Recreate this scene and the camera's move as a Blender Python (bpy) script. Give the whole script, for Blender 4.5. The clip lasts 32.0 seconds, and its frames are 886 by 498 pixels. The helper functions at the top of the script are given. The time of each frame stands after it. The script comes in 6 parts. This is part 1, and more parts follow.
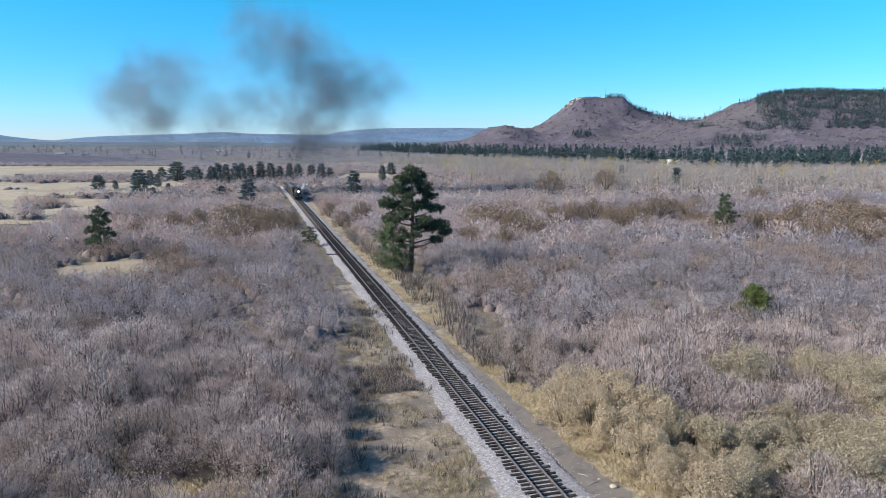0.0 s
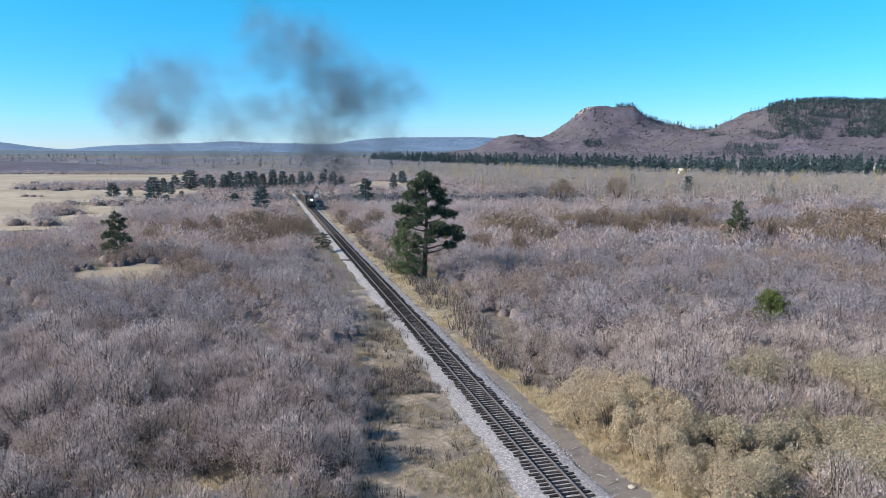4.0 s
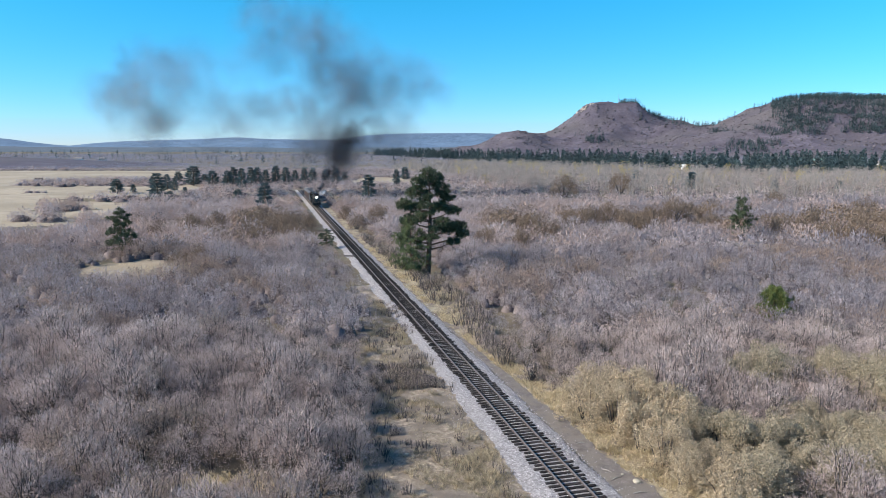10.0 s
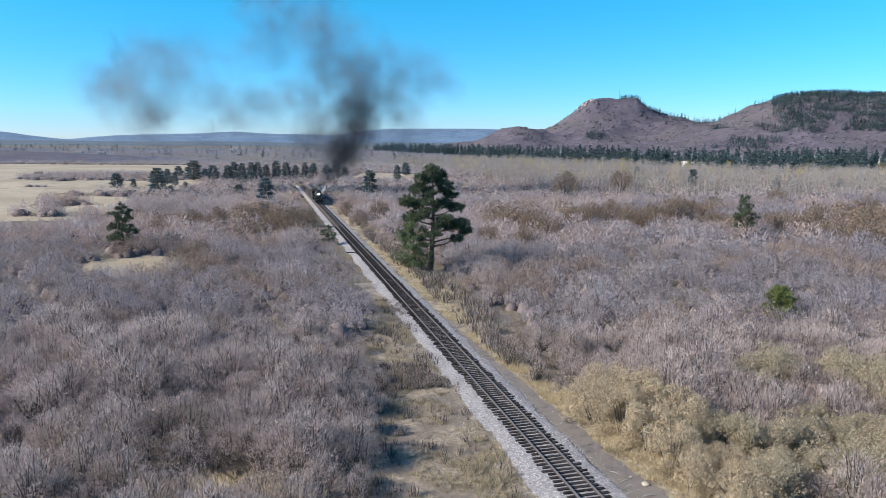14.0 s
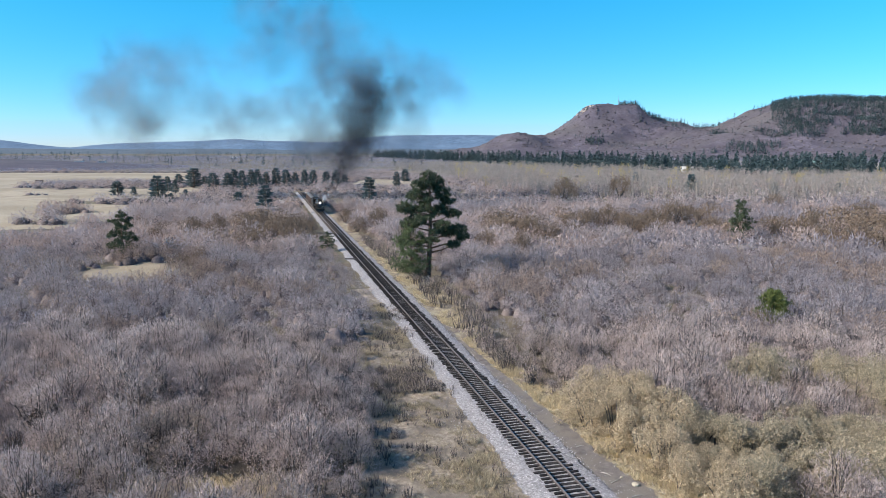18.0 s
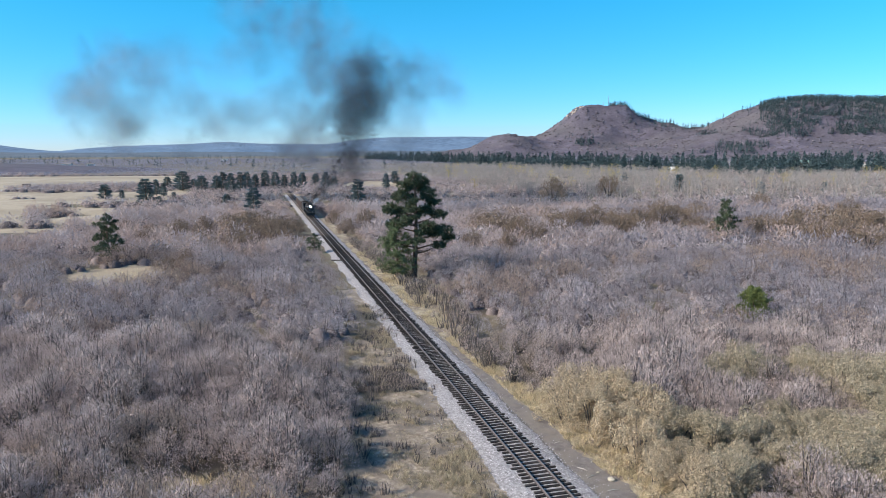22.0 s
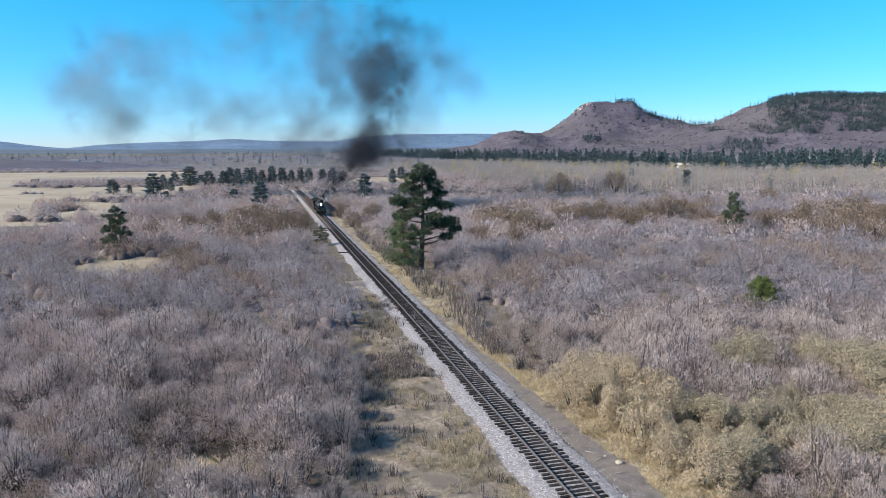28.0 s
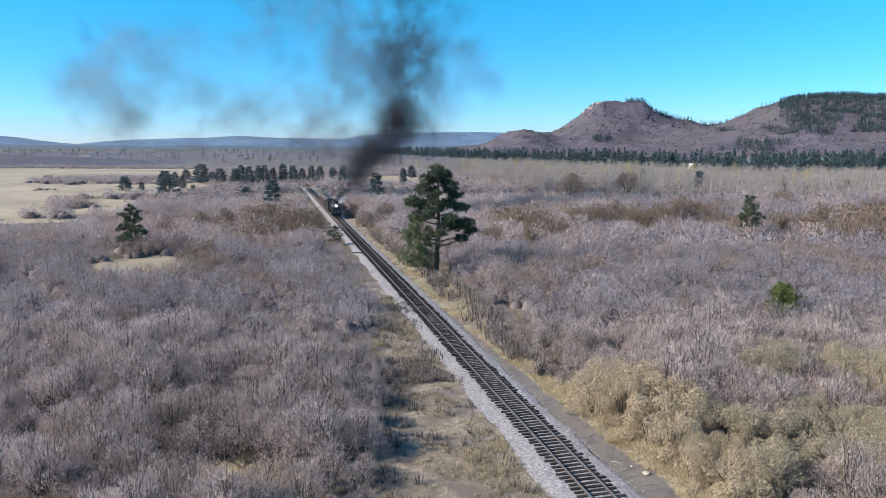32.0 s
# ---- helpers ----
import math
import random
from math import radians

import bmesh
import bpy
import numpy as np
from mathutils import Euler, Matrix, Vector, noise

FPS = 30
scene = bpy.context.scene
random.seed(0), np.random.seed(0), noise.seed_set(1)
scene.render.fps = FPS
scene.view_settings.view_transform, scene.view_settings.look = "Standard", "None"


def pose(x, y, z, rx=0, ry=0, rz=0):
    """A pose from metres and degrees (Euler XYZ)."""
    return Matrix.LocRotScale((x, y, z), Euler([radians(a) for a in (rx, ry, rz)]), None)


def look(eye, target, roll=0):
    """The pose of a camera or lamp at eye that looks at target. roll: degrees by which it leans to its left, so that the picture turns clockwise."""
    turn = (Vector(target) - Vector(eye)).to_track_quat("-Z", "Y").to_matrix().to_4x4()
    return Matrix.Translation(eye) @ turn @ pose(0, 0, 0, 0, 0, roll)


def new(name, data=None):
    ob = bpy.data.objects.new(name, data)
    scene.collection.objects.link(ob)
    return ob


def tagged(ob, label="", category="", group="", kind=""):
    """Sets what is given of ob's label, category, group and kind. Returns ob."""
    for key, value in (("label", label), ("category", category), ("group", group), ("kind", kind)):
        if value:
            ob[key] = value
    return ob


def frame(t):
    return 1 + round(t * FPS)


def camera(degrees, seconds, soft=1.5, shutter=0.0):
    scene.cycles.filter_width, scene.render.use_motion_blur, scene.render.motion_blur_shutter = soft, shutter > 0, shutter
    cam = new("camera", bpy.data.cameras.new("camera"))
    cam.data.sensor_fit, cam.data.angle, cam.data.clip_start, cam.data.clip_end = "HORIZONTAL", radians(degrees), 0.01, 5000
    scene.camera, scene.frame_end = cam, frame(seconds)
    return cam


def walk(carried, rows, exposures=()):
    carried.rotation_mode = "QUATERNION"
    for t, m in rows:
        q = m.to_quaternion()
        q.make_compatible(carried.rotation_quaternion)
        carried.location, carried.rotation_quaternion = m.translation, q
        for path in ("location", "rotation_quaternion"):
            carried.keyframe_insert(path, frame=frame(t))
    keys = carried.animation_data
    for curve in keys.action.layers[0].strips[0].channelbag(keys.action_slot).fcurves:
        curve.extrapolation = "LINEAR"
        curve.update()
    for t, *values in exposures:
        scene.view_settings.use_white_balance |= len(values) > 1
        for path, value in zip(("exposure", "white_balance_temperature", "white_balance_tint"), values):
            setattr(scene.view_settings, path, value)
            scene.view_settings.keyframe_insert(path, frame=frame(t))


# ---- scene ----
cam = camera(66.0, 32.0, soft=0.85)
PATH = [
    (0, (0.042, 0.124, 23.317), (0.042, 2.099, 23.002), -0.0),
    (0.5, (0.099, 0.114, 23.168), (0.096, 2.089, 22.856), -0.0),
    (1, (-0.013, -0.022, 23.069), (-0.005, 1.954, 22.762), 0.0),
    (1.5, (-0.041, -0.065, 22.959), (-0.031, 1.912, 22.657), 0.0),
    (2, (-0.11, -0.142, 22.896), (-0.106, 1.836, 22.598), 0.0),
    (2.5, (-0.105, -0.256, 22.844), (-0.115, 1.723, 22.552), -0.0),
    (3, (-0.284, -0.364, 22.865), (-0.31, 1.615, 22.576), 0.0),
    (3.5, (-0.458, -0.347, 22.814), (-0.491, 1.631, 22.525), 0.0),
    (5.5, (-0.951, -0.507, 22.759), (-0.955, 1.472, 22.472), 0.2),
    (6, (-1.0, -0.533, 22.759), (-1.006, 1.446, 22.47), 0.1),
    (6.5, (-1.015, -0.566, 22.72), (-1.011, 1.413, 22.433), 0.2),
    (7, (-0.984, -0.539, 22.646), (-0.98, 1.44, 22.359), 0.2),
    (7.5, (-0.901, -0.65, 22.715), (-0.903, 1.33, 22.428), 0.1),
    (8, (-0.743, -0.564, 22.733), (-0.747, 1.415, 22.443), 0.1),
    (8.5, (-0.685, -0.542, 22.743), (-0.696, 1.436, 22.449), 0.0),
    (9, (-0.663, -0.681, 22.828), (-0.679, 1.297, 22.53), -0.0),
    (9.5, (-0.738, -0.623, 22.757), (-0.767, 1.354, 22.46), -0.0),
    (10, (-0.833, -0.615, 22.794), (-0.869, 1.362, 22.494), 0.0),
    (10.5, (-0.925, -0.537, 22.857), (-0.952, 1.44, 22.554), 0.1),
    (11, (-1.002, -0.629, 22.96), (-1.033, 1.348, 22.654), 0.1),
    (11.5, (-1.028, -0.45, 22.929), (-1.057, 1.526, 22.621), 0.2),
    (12, (-1.182, -0.355, 22.986), (-1.212, 1.62, 22.676), 0.2),
    (12.5, (-1.346, -0.293, 23.028), (-1.384, 1.682, 22.715), 0.3),
    (13, (-1.544, -0.166, 23.023), (-1.585, 1.808, 22.709), 0.4),
    (13.5, (-1.615, -0.223, 23.079), (-1.656, 1.751, 22.764), 0.3),
    (14, (-1.476, -0.13, 23.033), (-1.51, 1.845, 22.72), 0.3),
    (14.5, (-1.29, -0.296, 23.093), (-1.328, 1.68, 22.783), 0.2),
    (16.5, (-0.748, -0.804, 23.165), (-0.771, 1.175, 22.871), -0.1),
    (17, (-0.692, -0.891, 23.205), (-0.709, 1.087, 22.911), -0.1),
    (17.5, (-0.768, -0.945, 23.13), (-0.797, 1.033, 22.835), -0.0),
    (18, (-0.865, -1.018, 23.1), (-0.901, 0.96, 22.805), -0.0),
    (18.5, (-0.93, -1.074, 23.102), (-0.967, 0.903, 22.804), 0.0),
    (19, (-0.917, -0.967, 23.062), (-0.932, 1.011, 22.764), 0.1),
    (19.5, (-0.814, -0.895, 22.994), (-0.821, 1.083, 22.696), 0.1),
    (20, (-0.618, -1.032, 23.004), (-0.622, 0.946, 22.708), -0.1),
    (20.5, (-0.414, -1.165, 22.993), (-0.42, 0.814, 22.699), -0.2),
    (21, (-0.22, -1.248, 23.01), (-0.234, 0.73, 22.717), -0.2),
    (21.5, (-0.03, -1.373, 22.946), (-0.047, 0.605, 22.655), -0.3),
    (22, (0.218, -1.459, 22.951), (0.206, 0.519, 22.661), -0.3),
    (22.5, (0.371, -1.581, 22.899), (0.34, 0.397, 22.607), -0.4),
    (23, (0.526, -1.635, 22.798), (0.491, 0.344, 22.508), -0.4),
    (23.5, (0.465, -1.618, 22.677), (0.45, 0.361, 22.387), -0.3),
    (24, (0.299, -1.748, 22.684), (0.295, 0.23, 22.391), -0.3),
    (24.5, (0.304, -1.59, 22.555), (0.308, 0.388, 22.261), -0.2),
    (25, (0.16, -1.568, 22.435), (0.162, 0.41, 22.142), -0.1),
    (25.5, (0.095, -1.56, 22.284), (0.072, 0.418, 21.989), -0.3),
    (27.5, (0.062, -1.669, 21.967), (0.031, 0.309, 21.672), -0.4),
    (28, (0.091, -1.645, 21.958), (0.061, 0.333, 21.66), -0.3),
    (28.5, (0.026, -1.381, 21.868), (0.005, 0.596, 21.567), -0.3),
    (29, (-0.038, -1.258, 21.898), (-0.049, 0.719, 21.593), -0.2),
    (29.5, (-0.141, -1.108, 21.954), (-0.152, 0.868, 21.647), -0.1),
    (30, (-0.332, -1.035, 22.012), (-0.337, 0.941, 21.705), -0.1),
    (30.5, (-0.524, -0.967, 22.061), (-0.543, 1.009, 21.754), -0.1),
    (31, (-0.73, -0.912, 22.202), (-0.763, 1.064, 21.895), 0.0),
    (31.5, (-1.111, -1.098, 22.39), (-1.159, 0.878, 22.083), 0.0),
    (32, (-1.245, -1.178, 22.484), (-1.298, 0.799, 22.181), 0.1),
]
UNIT = 0.637                      # metres in one unit of the plan
walk(cam, [(t, look(Vector(eye) * UNIT, Vector(target) * UNIT, roll)) for t, eye, target, roll in PATH])

# ---- light ----
scene.view_settings.exposure = 0.67
SUN_AZ, SUN_EL = 255.0, 31.0      # degrees, clockwise from +y; over the horizon
to_sun = Vector((math.sin(radians(SUN_AZ)) * math.cos(radians(SUN_EL)), math.cos(radians(SUN_AZ)) * math.cos(radians(SUN_EL)), math.sin(radians(SUN_EL))))
world = bpy.data.worlds.new("sky")
world.use_nodes = True
scene.world = world
wn = world.node_tree
sky = wn.nodes.new("ShaderNodeTexSky")
sky.sky_type = "NISHITA"
sky.sun_disc = False
sky.sun_elevation = radians(SUN_EL)
sky.sun_rotation = radians(SUN_AZ)
sky.altitude = 2300
sky.air_density, sky.dust_density, sky.ozone_density = 1.0, 0.4, 3.0
vivid = wn.nodes.new("ShaderNodeHueSaturation")
vivid.inputs["Saturation"].default_value = 1.28
vivid.inputs["Hue"].default_value = 0.482
tint = wn.nodes.new("ShaderNodeMixRGB")
tint.blend_type = "MULTIPLY"
tint.inputs[0].default_value = 1.0
wn.links.new(sky.outputs[0], vivid.inputs["Color"])
wn.links.new(vivid.outputs[0], tint.inputs[1])
wn.links.new(tint.outputs[0], wn.nodes["Background"].inputs[0])
# paler towards the horizon, deeper above it
place = wn.nodes.new("ShaderNodeTexCoord")
axis = wn.nodes.new("ShaderNodeSeparateXYZ")
rise = wn.nodes.new("ShaderNodeMapRange")
rise.inputs[1].default_value, rise.inputs[2].default_value = 0.0, 0.2
shade = wn.nodes.new("ShaderNodeMixRGB")
shade.inputs[1].default_value = (0.60, 0.745, 1.09, 1)
shade.inputs[2].default_value = (0.42, 1.16, 1.28, 1)
wn.links.new(place.outputs["Generated"], axis.inputs[0])
wn.links.new(axis.outputs["Z"], rise.inputs[0])
wn.links.new(rise.outputs[0], shade.inputs[0])
# and bluer still towards the zenith
climb = wn.nodes.new("ShaderNodeMapRange")
climb.inputs[1].default_value, climb.inputs[2].default_value = 0.27, 0.7
top = wn.nodes.new("ShaderNodeMixRGB")
top.inputs[2].default_value = (0.60, 0.80, 1.16, 1)
wn.links.new(axis.outputs["Z"], climb.inputs[0])
wn.links.new(climb.outputs[0], top.inputs[0])
wn.links.new(shade.outputs[0], top.inputs[1])
wn.links.new(top.outputs[0], tint.inputs[2])
wn.nodes["Background"].inputs[1].default_value = 0.100
sun_data = bpy.data.lights.new("sun", "SUN")
sun_data.energy, sun_data.angle, sun_data.color = 4.4, radians(0.53), (1.0, 0.91, 0.805)
sun = new("sun", sun_data)
sun.matrix_world = look(to_sun * 400, (0, 0, 0))
scene.cycles.transparent_max_bounces = 256

TRAIN = 1.06                      # the train's size against the plan's unit

# ---- plan: the straight track, by distance along it (s) and to its side (n, positive to the right) ----
D2 = np.array((-0.27391, 0.96176))
N2 = np.array((0.96176, 0.27391))
C0 = 18.33
TRACK_TURN = math.degrees(math.atan2(-D2[0], D2[1]))
RAIL_TOP = 0.52


def along(s, n, z=0.0):
    p = D2 * s + N2 * (C0 + n)
    return Vector((p[0], p[1], z))


def sn(x, y):
    return x * D2[0] + y * D2[1], x * N2[0] + y * N2[1] - C0


# ---- mesh tools ----
def mesh_of(name, V, F, material=None, smooth=False):
    """A mesh from arrays: corner places and faces that all have as many corners."""
    V, F = np.asarray(V, dtype=np.float32), np.asarray(F, dtype=np.int32)
    me = bpy.data.meshes.new(name)
    me.vertices.add(len(V))
    me.vertices.foreach_set("co", V.ravel())
    me.loops.add(F.size)
    me.loops.foreach_set("vertex_index", F.ravel())
    me.polygons.add(len(F))
    me.polygons.foreach_set("loop_start", np.arange(0, F.size, F.shape[1], dtype=np.int32))
    if smooth:
        me.polygons.foreach_set("use_smooth", np.ones(len(F), dtype=bool))
    me.update(calc_edges=True)
    if material:
        me.materials.append(material)
    return me


def merged(pieces):
    """One (V, F) out of several."""
    Vs, Fs, at = [], [], 0
    for V, F in pieces:
        Vs.append(V)
        Fs.append(np.asarray(F) + at)
        at += len(V)
    return np.concatenate(Vs), np.concatenate(Fs)


def spread(template, poses):
    """Copies of a template (V, F) at rows of x, y, z, turn, size across, size up, joined into one (V, F)."""
    V, F = template
    P = np.asarray(poses, dtype=np.float64).reshape(-1, 6)
    c, s = np.cos(P[:, 3]), np.sin(P[:, 3])
    X = (V[None, :, 0] * c[:, None] - V[None, :, 1] * s[:, None]) * P[:, 4:5] + P[:, 0:1]
    Y = (V[None, :, 0] * s[:, None] + V[None, :, 1] * c[:, None]) * P[:, 4:5] + P[:, 1:2]
    Z = V[None, :, 2] * P[:, 5:6] + P[:, 2:3]
    out = np.stack([X, Y, Z], -1).reshape(-1, 3)
    return out, (F[None] + (np.arange(len(P)) * len(V))[:, None, None]).reshape(-1, F.shape[1])


def tube(points, radii, sides=4):
    """A tapered limb as triangles."""
    P = np.asarray(points, dtype=np.float64)
    n = len(P)
    T = np.gradient(P, axis=0)
    T /= np.linalg.norm(T, axis=1)[:, None] + 1e-9
    up = np.where(np.abs(T[:, 2:3]) > 0.9, np.array([[1.0, 0, 0]]), np.array([[0, 0, 1.0]]))
    A = np.cross(T, up)
    A /= np.linalg.norm(A, axis=1)[:, None] + 1e-9
    B = np.cross(T, A)
    ang = np.arange(sides) * 2 * np.pi / sides
    V = (P[:, None] + np.asarray(radii)[:, None, None] * (A[:, None] * np.cos(ang)[None, :, None] + B[:, None] * np.sin(ang)[None, :, None])).reshape(-1, 3)
    F = []
    for i in range(n - 1):
        for j in range(sides):
            a, b = i * sides + j, i * sides + (j + 1) % sides
            F += [(a, b, b + sides), (a, b + sides, a + sides)]
    for j in range(1, sides - 1):
        F.append(((n - 1) * sides, (n - 1) * sides + j, (n - 1) * sides + j + 1))
    return V, np.array(F)


def blades(base, way, width, rng, out=None, firm=1.1):
    """Thin pointed triangles from rows of base places along rows of ways; out: rows of the ways that their faces turn to, more or less."""
    base, way = np.asarray(base), np.asarray(way)
    face = rng.normal(size=way.shape)
    if out is not None:
        face = 0.8 * face + firm * out / (np.linalg.norm(out, axis=1)[:, None] + 1e-9)
    side = np.cross(way, face)
    side *= (np.asarray(width).reshape(-1, 1) / 2) / (np.linalg.norm(side, axis=1)[:, None] + 1e-9)
    V = np.stack([base - side, base + side, base + way], 1).reshape(-1, 3)
    return V, np.arange(len(V)).reshape(-1, 3)


def leaves(places, size, rng, out):
    """Small four-cornered leaves as two triangles each, folded a little, that face out."""
    n = len(places)
    nrm = 0.4 * rng.normal(size=(n, 3)) + out
    nrm /= np.linalg.norm(nrm, axis=1)[:, None]
    a = np.cross(nrm, rng.normal(size=(n, 3)))
    a /= np.linalg.norm(a, axis=1)[:, None]
    b = np.cross(nrm, a)
    s = np.asarray(size).reshape(-1, 1) * rng.uniform(0.7, 1.3, (n, 1))
    V = np.stack([places - a * s, places - b * s * 0.6 + nrm * s * 0.2, places + a * s, places + b * s * 0.6 + nrm * s * 0.2], 1).reshape(-1, 3)
    k = np.arange(n)[:, None] * 4
    F = np.concatenate([k + np.array([[0, 1, 2]]), k + np.array([[0, 2, 3]])])
    return V, F


def part(name, me, parent, label="", m=None):
    """Links a mesh as one part under a thing or a part."""
    ob = new(name, me)
    ob.parent = parent
    if m is not None:
        ob.matrix_basis = m
    if label:
        ob["label"] = label
    return ob


def thing(name, label, category, group="", kind="", m=None):
    ob = new(name)
    ob.empty_display_size = 0.2
    if m is not None:
        ob.matrix_basis = m
    return tagged(ob, label, category, group, kind)


def box(bm, size, m, bevel=0.0):
    """A block with broken edges, into a bmesh."""
    got = bmesh.ops.create_cube(bm, size=1.0, matrix=m @ Matrix.Diagonal((*size, 1)))
    if bevel:
        edges = list({e for v in got["verts"] for e in v.link_edges})
        bmesh.ops.bevel(bm, geom=edges, offset=bevel, segments=1, affect="EDGES")


def drum(bm, r1, r2, depth, m, sides=20, caps=True):
    bmesh.ops.create_cone(bm, cap_ends=caps, segments=sides, radius1=r1, radius2=r2, depth=depth, matrix=m)


def from_bm(name, bm, material, smooth=False):
    me = bpy.data.meshes.new(name)
    if smooth:
        for f in bm.faces:
            f.smooth = len(f.verts) == 4
    bm.to_mesh(me)
    bm.free()
    me.materials.append(material)
    return me


# ---- materials ----
def mat(name, c1, c2, scale=2.0, rough=0.9, bump=0.0, metal=0.0, island=0.0, c3=None, fine=12.0, spec=0.3, translucent=0.0, wide=0.0, wcol=None, loose=False):
    """A surface of two or three tones in noise of two sizes; island: how far single pieces differ; wide: metres of broad patches in wcol."""
    m = bpy.data.materials.new(name)
    m.use_nodes = True
    nt = m.node_tree
    N, L = nt.nodes, nt.links
    bsdf = N["Principled BSDF"]
    co = N.new("ShaderNodeTexCoord")
    n1 = N.new("ShaderNodeTexNoise")
    n1.inputs["Scale"].default_value = scale
    n1.inputs["Detail"].default_value = 6
    n1.inputs["Roughness"].default_value = 0.65
    L.new(co.outputs["Object"], n1.inputs["Vector"])
    ramp = N.new("ShaderNodeValToRGB")
    ramp.color_ramp.elements[0].color, ramp.color_ramp.elements[1].color = (*c1, 1), (*c2, 1)
    ramp.color_ramp.elements[0].position, ramp.color_ramp.elements[1].position = 0.32, 0.68
    if c3:
        e = ramp.color_ramp.elements.new(0.52)
        e.color = (*c3, 1)
    L.new(n1.outputs[0], ramp.inputs[0])
    colour = ramp.outputs[0]
    n2 = N.new("ShaderNodeTexNoise")
    n2.inputs["Scale"].default_value = scale * fine
    n2.inputs["Detail"].default_value = 4
    L.new(co.outputs["Object"], n2.inputs["Vector"])
    if wide:
        n3 = N.new("ShaderNodeTexNoise")
        n3.inputs["Scale"].default_value = 1.0 / wide
        n3.inputs["Detail"].default_value = 5
        L.new(co.outputs["Object"], n3.inputs["Vector"])
        wr = N.new("ShaderNodeMapRange")
        wr.inputs[1].default_value, wr.inputs[2].default_value = 0.42, 0.6
        L.new(n3.outputs[0], wr.inputs[0])
        wm = N.new("ShaderNodeMixRGB")
        wm.inputs[2].default_value = (*wcol, 1)
        L.new(wr.outputs[0], wm.inputs[0])
        L.new(colour, wm.inputs[1])
        colour = wm.outputs[0]
    value = N.new("ShaderNodeMath")
    value.operation = "MULTIPLY_ADD"
    value.inputs[1].default_value, value.inputs[2].default_value = 0.7, 0.65
    L.new(n2.outputs[0], value.inputs[0])
    strength = value.outputs[0]
    if island:
        geo = N.new("ShaderNodeNewGeometry") if not loose else N.new("ShaderNodeObjectInfo")
        mr = N.new("ShaderNodeMapRange")
        mr.inputs[3].default_value, mr.inputs[4].default_value = 1 - island, 1 + island
        L.new(geo.outputs["Random Per Island" if not loose else "Random"], mr.inputs[0])
        mu = N.new("ShaderNodeMath")
        mu.operation = "MULTIPLY"
        L.new(strength, mu.inputs[0])
        L.new(mr.outputs[0], mu.inputs[1])
        strength = mu.outputs[0]
    hsv = N.new("ShaderNodeHueSaturation")
    L.new(strength, hsv.inputs["Value"])
    L.new(colour, hsv.inputs["Color"])
    L.new(hsv.outputs[0], bsdf.inputs["Base Color"])
    bsdf.inputs["Roughness"].default_value = rough
    bsdf.inputs["Metallic"].default_value = metal
    bsdf.inputs["Specular IOR Level"].default_value = spec
    if bump:
        bp = N.new("ShaderNodeBump")
        bp.inputs["Strength"].default_value = bump
        bp.inputs["Distance"].default_value = 0.1
        L.new(n2.outputs[0], bp.inputs["Height"])
        L.new(bp.outputs[0], bsdf.inputs["Normal"])
    if translucent:
        tr = N.new("ShaderNodeBsdfTranslucent")
        L.new(hsv.outputs[0], tr.inputs[0])
        mix = N.new("ShaderNodeMixShader")
        mix.inputs[0].default_value = translucent
        L.new(bsdf.outputs[0], mix.inputs[1])
        L.new(tr.outputs[0], mix.inputs[2])
        L.new(mix.outputs[0], N["Material Output"].inputs[0])
    return m


M_ground = mat("leaf_litter_soil", (0.127, 0.099, 0.076), (0.238, 0.198, 0.142), 0.5, 0.95, 0.4, c3=(0.175, 0.142, 0.103), fine=20, wide=9.0, wcol=(0.214, 0.186, 0.119))
M_meadow = mat("dry_meadow", (0.319, 0.264, 0.190), (0.427, 0.365, 0.278), 0.10, 0.95, 0.1, c3=(0.455, 0.38, 0.27), fine=15, wide=40, wcol=(0.35, 0.29, 0.20))
M_gold = mat("dry_grass_floor", (0.28, 0.23, 0.16), (0.54, 0.46, 0.31), 0.9, 0.95, 0.8, c3=(0.44, 0.37, 0.245), fine=14, wide=2.4, wcol=(0.23, 0.185, 0.145))
M_grass_soil = mat("grazed_floor", (0.291, 0.227, 0.176), (0.708, 0.588, 0.436), 2.2, 0.95, 1.0, c3=(0.48, 0.40, 0.305), fine=14, wide=2.6, wcol=(0.31, 0.258, 0.205))
M_dirt = mat("trodden_dirt", (0.17, 0.145, 0.13), (0.31, 0.275, 0.25), 1.3, 0.95, 0.9, c3=(0.235, 0.205, 0.185), fine=12, wide=1.6, wcol=(0.27, 0.235, 0.195))
M_ballast = mat("ballast_bed", (0.224, 0.207, 0.202), (0.627, 0.594, 0.582), 5.0, 0.95, 1.0, c3=(0.414, 0.390, 0.381), fine=3)
M_stone = mat("crushed_stone", (0.32, 0.30, 0.295), (0.62, 0.60, 0.59), 2.0, 0.9, island=0.6)
M_tie = mat("weathered_tie", (0.014, 0.012, 0.011), (0.065, 0.056, 0.051), 1.6, 0.9, 0.4, c3=(0.034, 0.030, 0.027), fine=10, island=0.45, loose=True)
M_tie_far = mat("far_tie_wood", (0.031, 0.026, 0.023), (0.130, 0.112, 0.099), 1.6, 0.9, 0.2, island=0.4)
M_rail = mat("rail_steel", (0.10, 0.075, 0.065), (0.20, 0.17, 0.16), 3.0, 0.55, 0.1, metal=0.3)
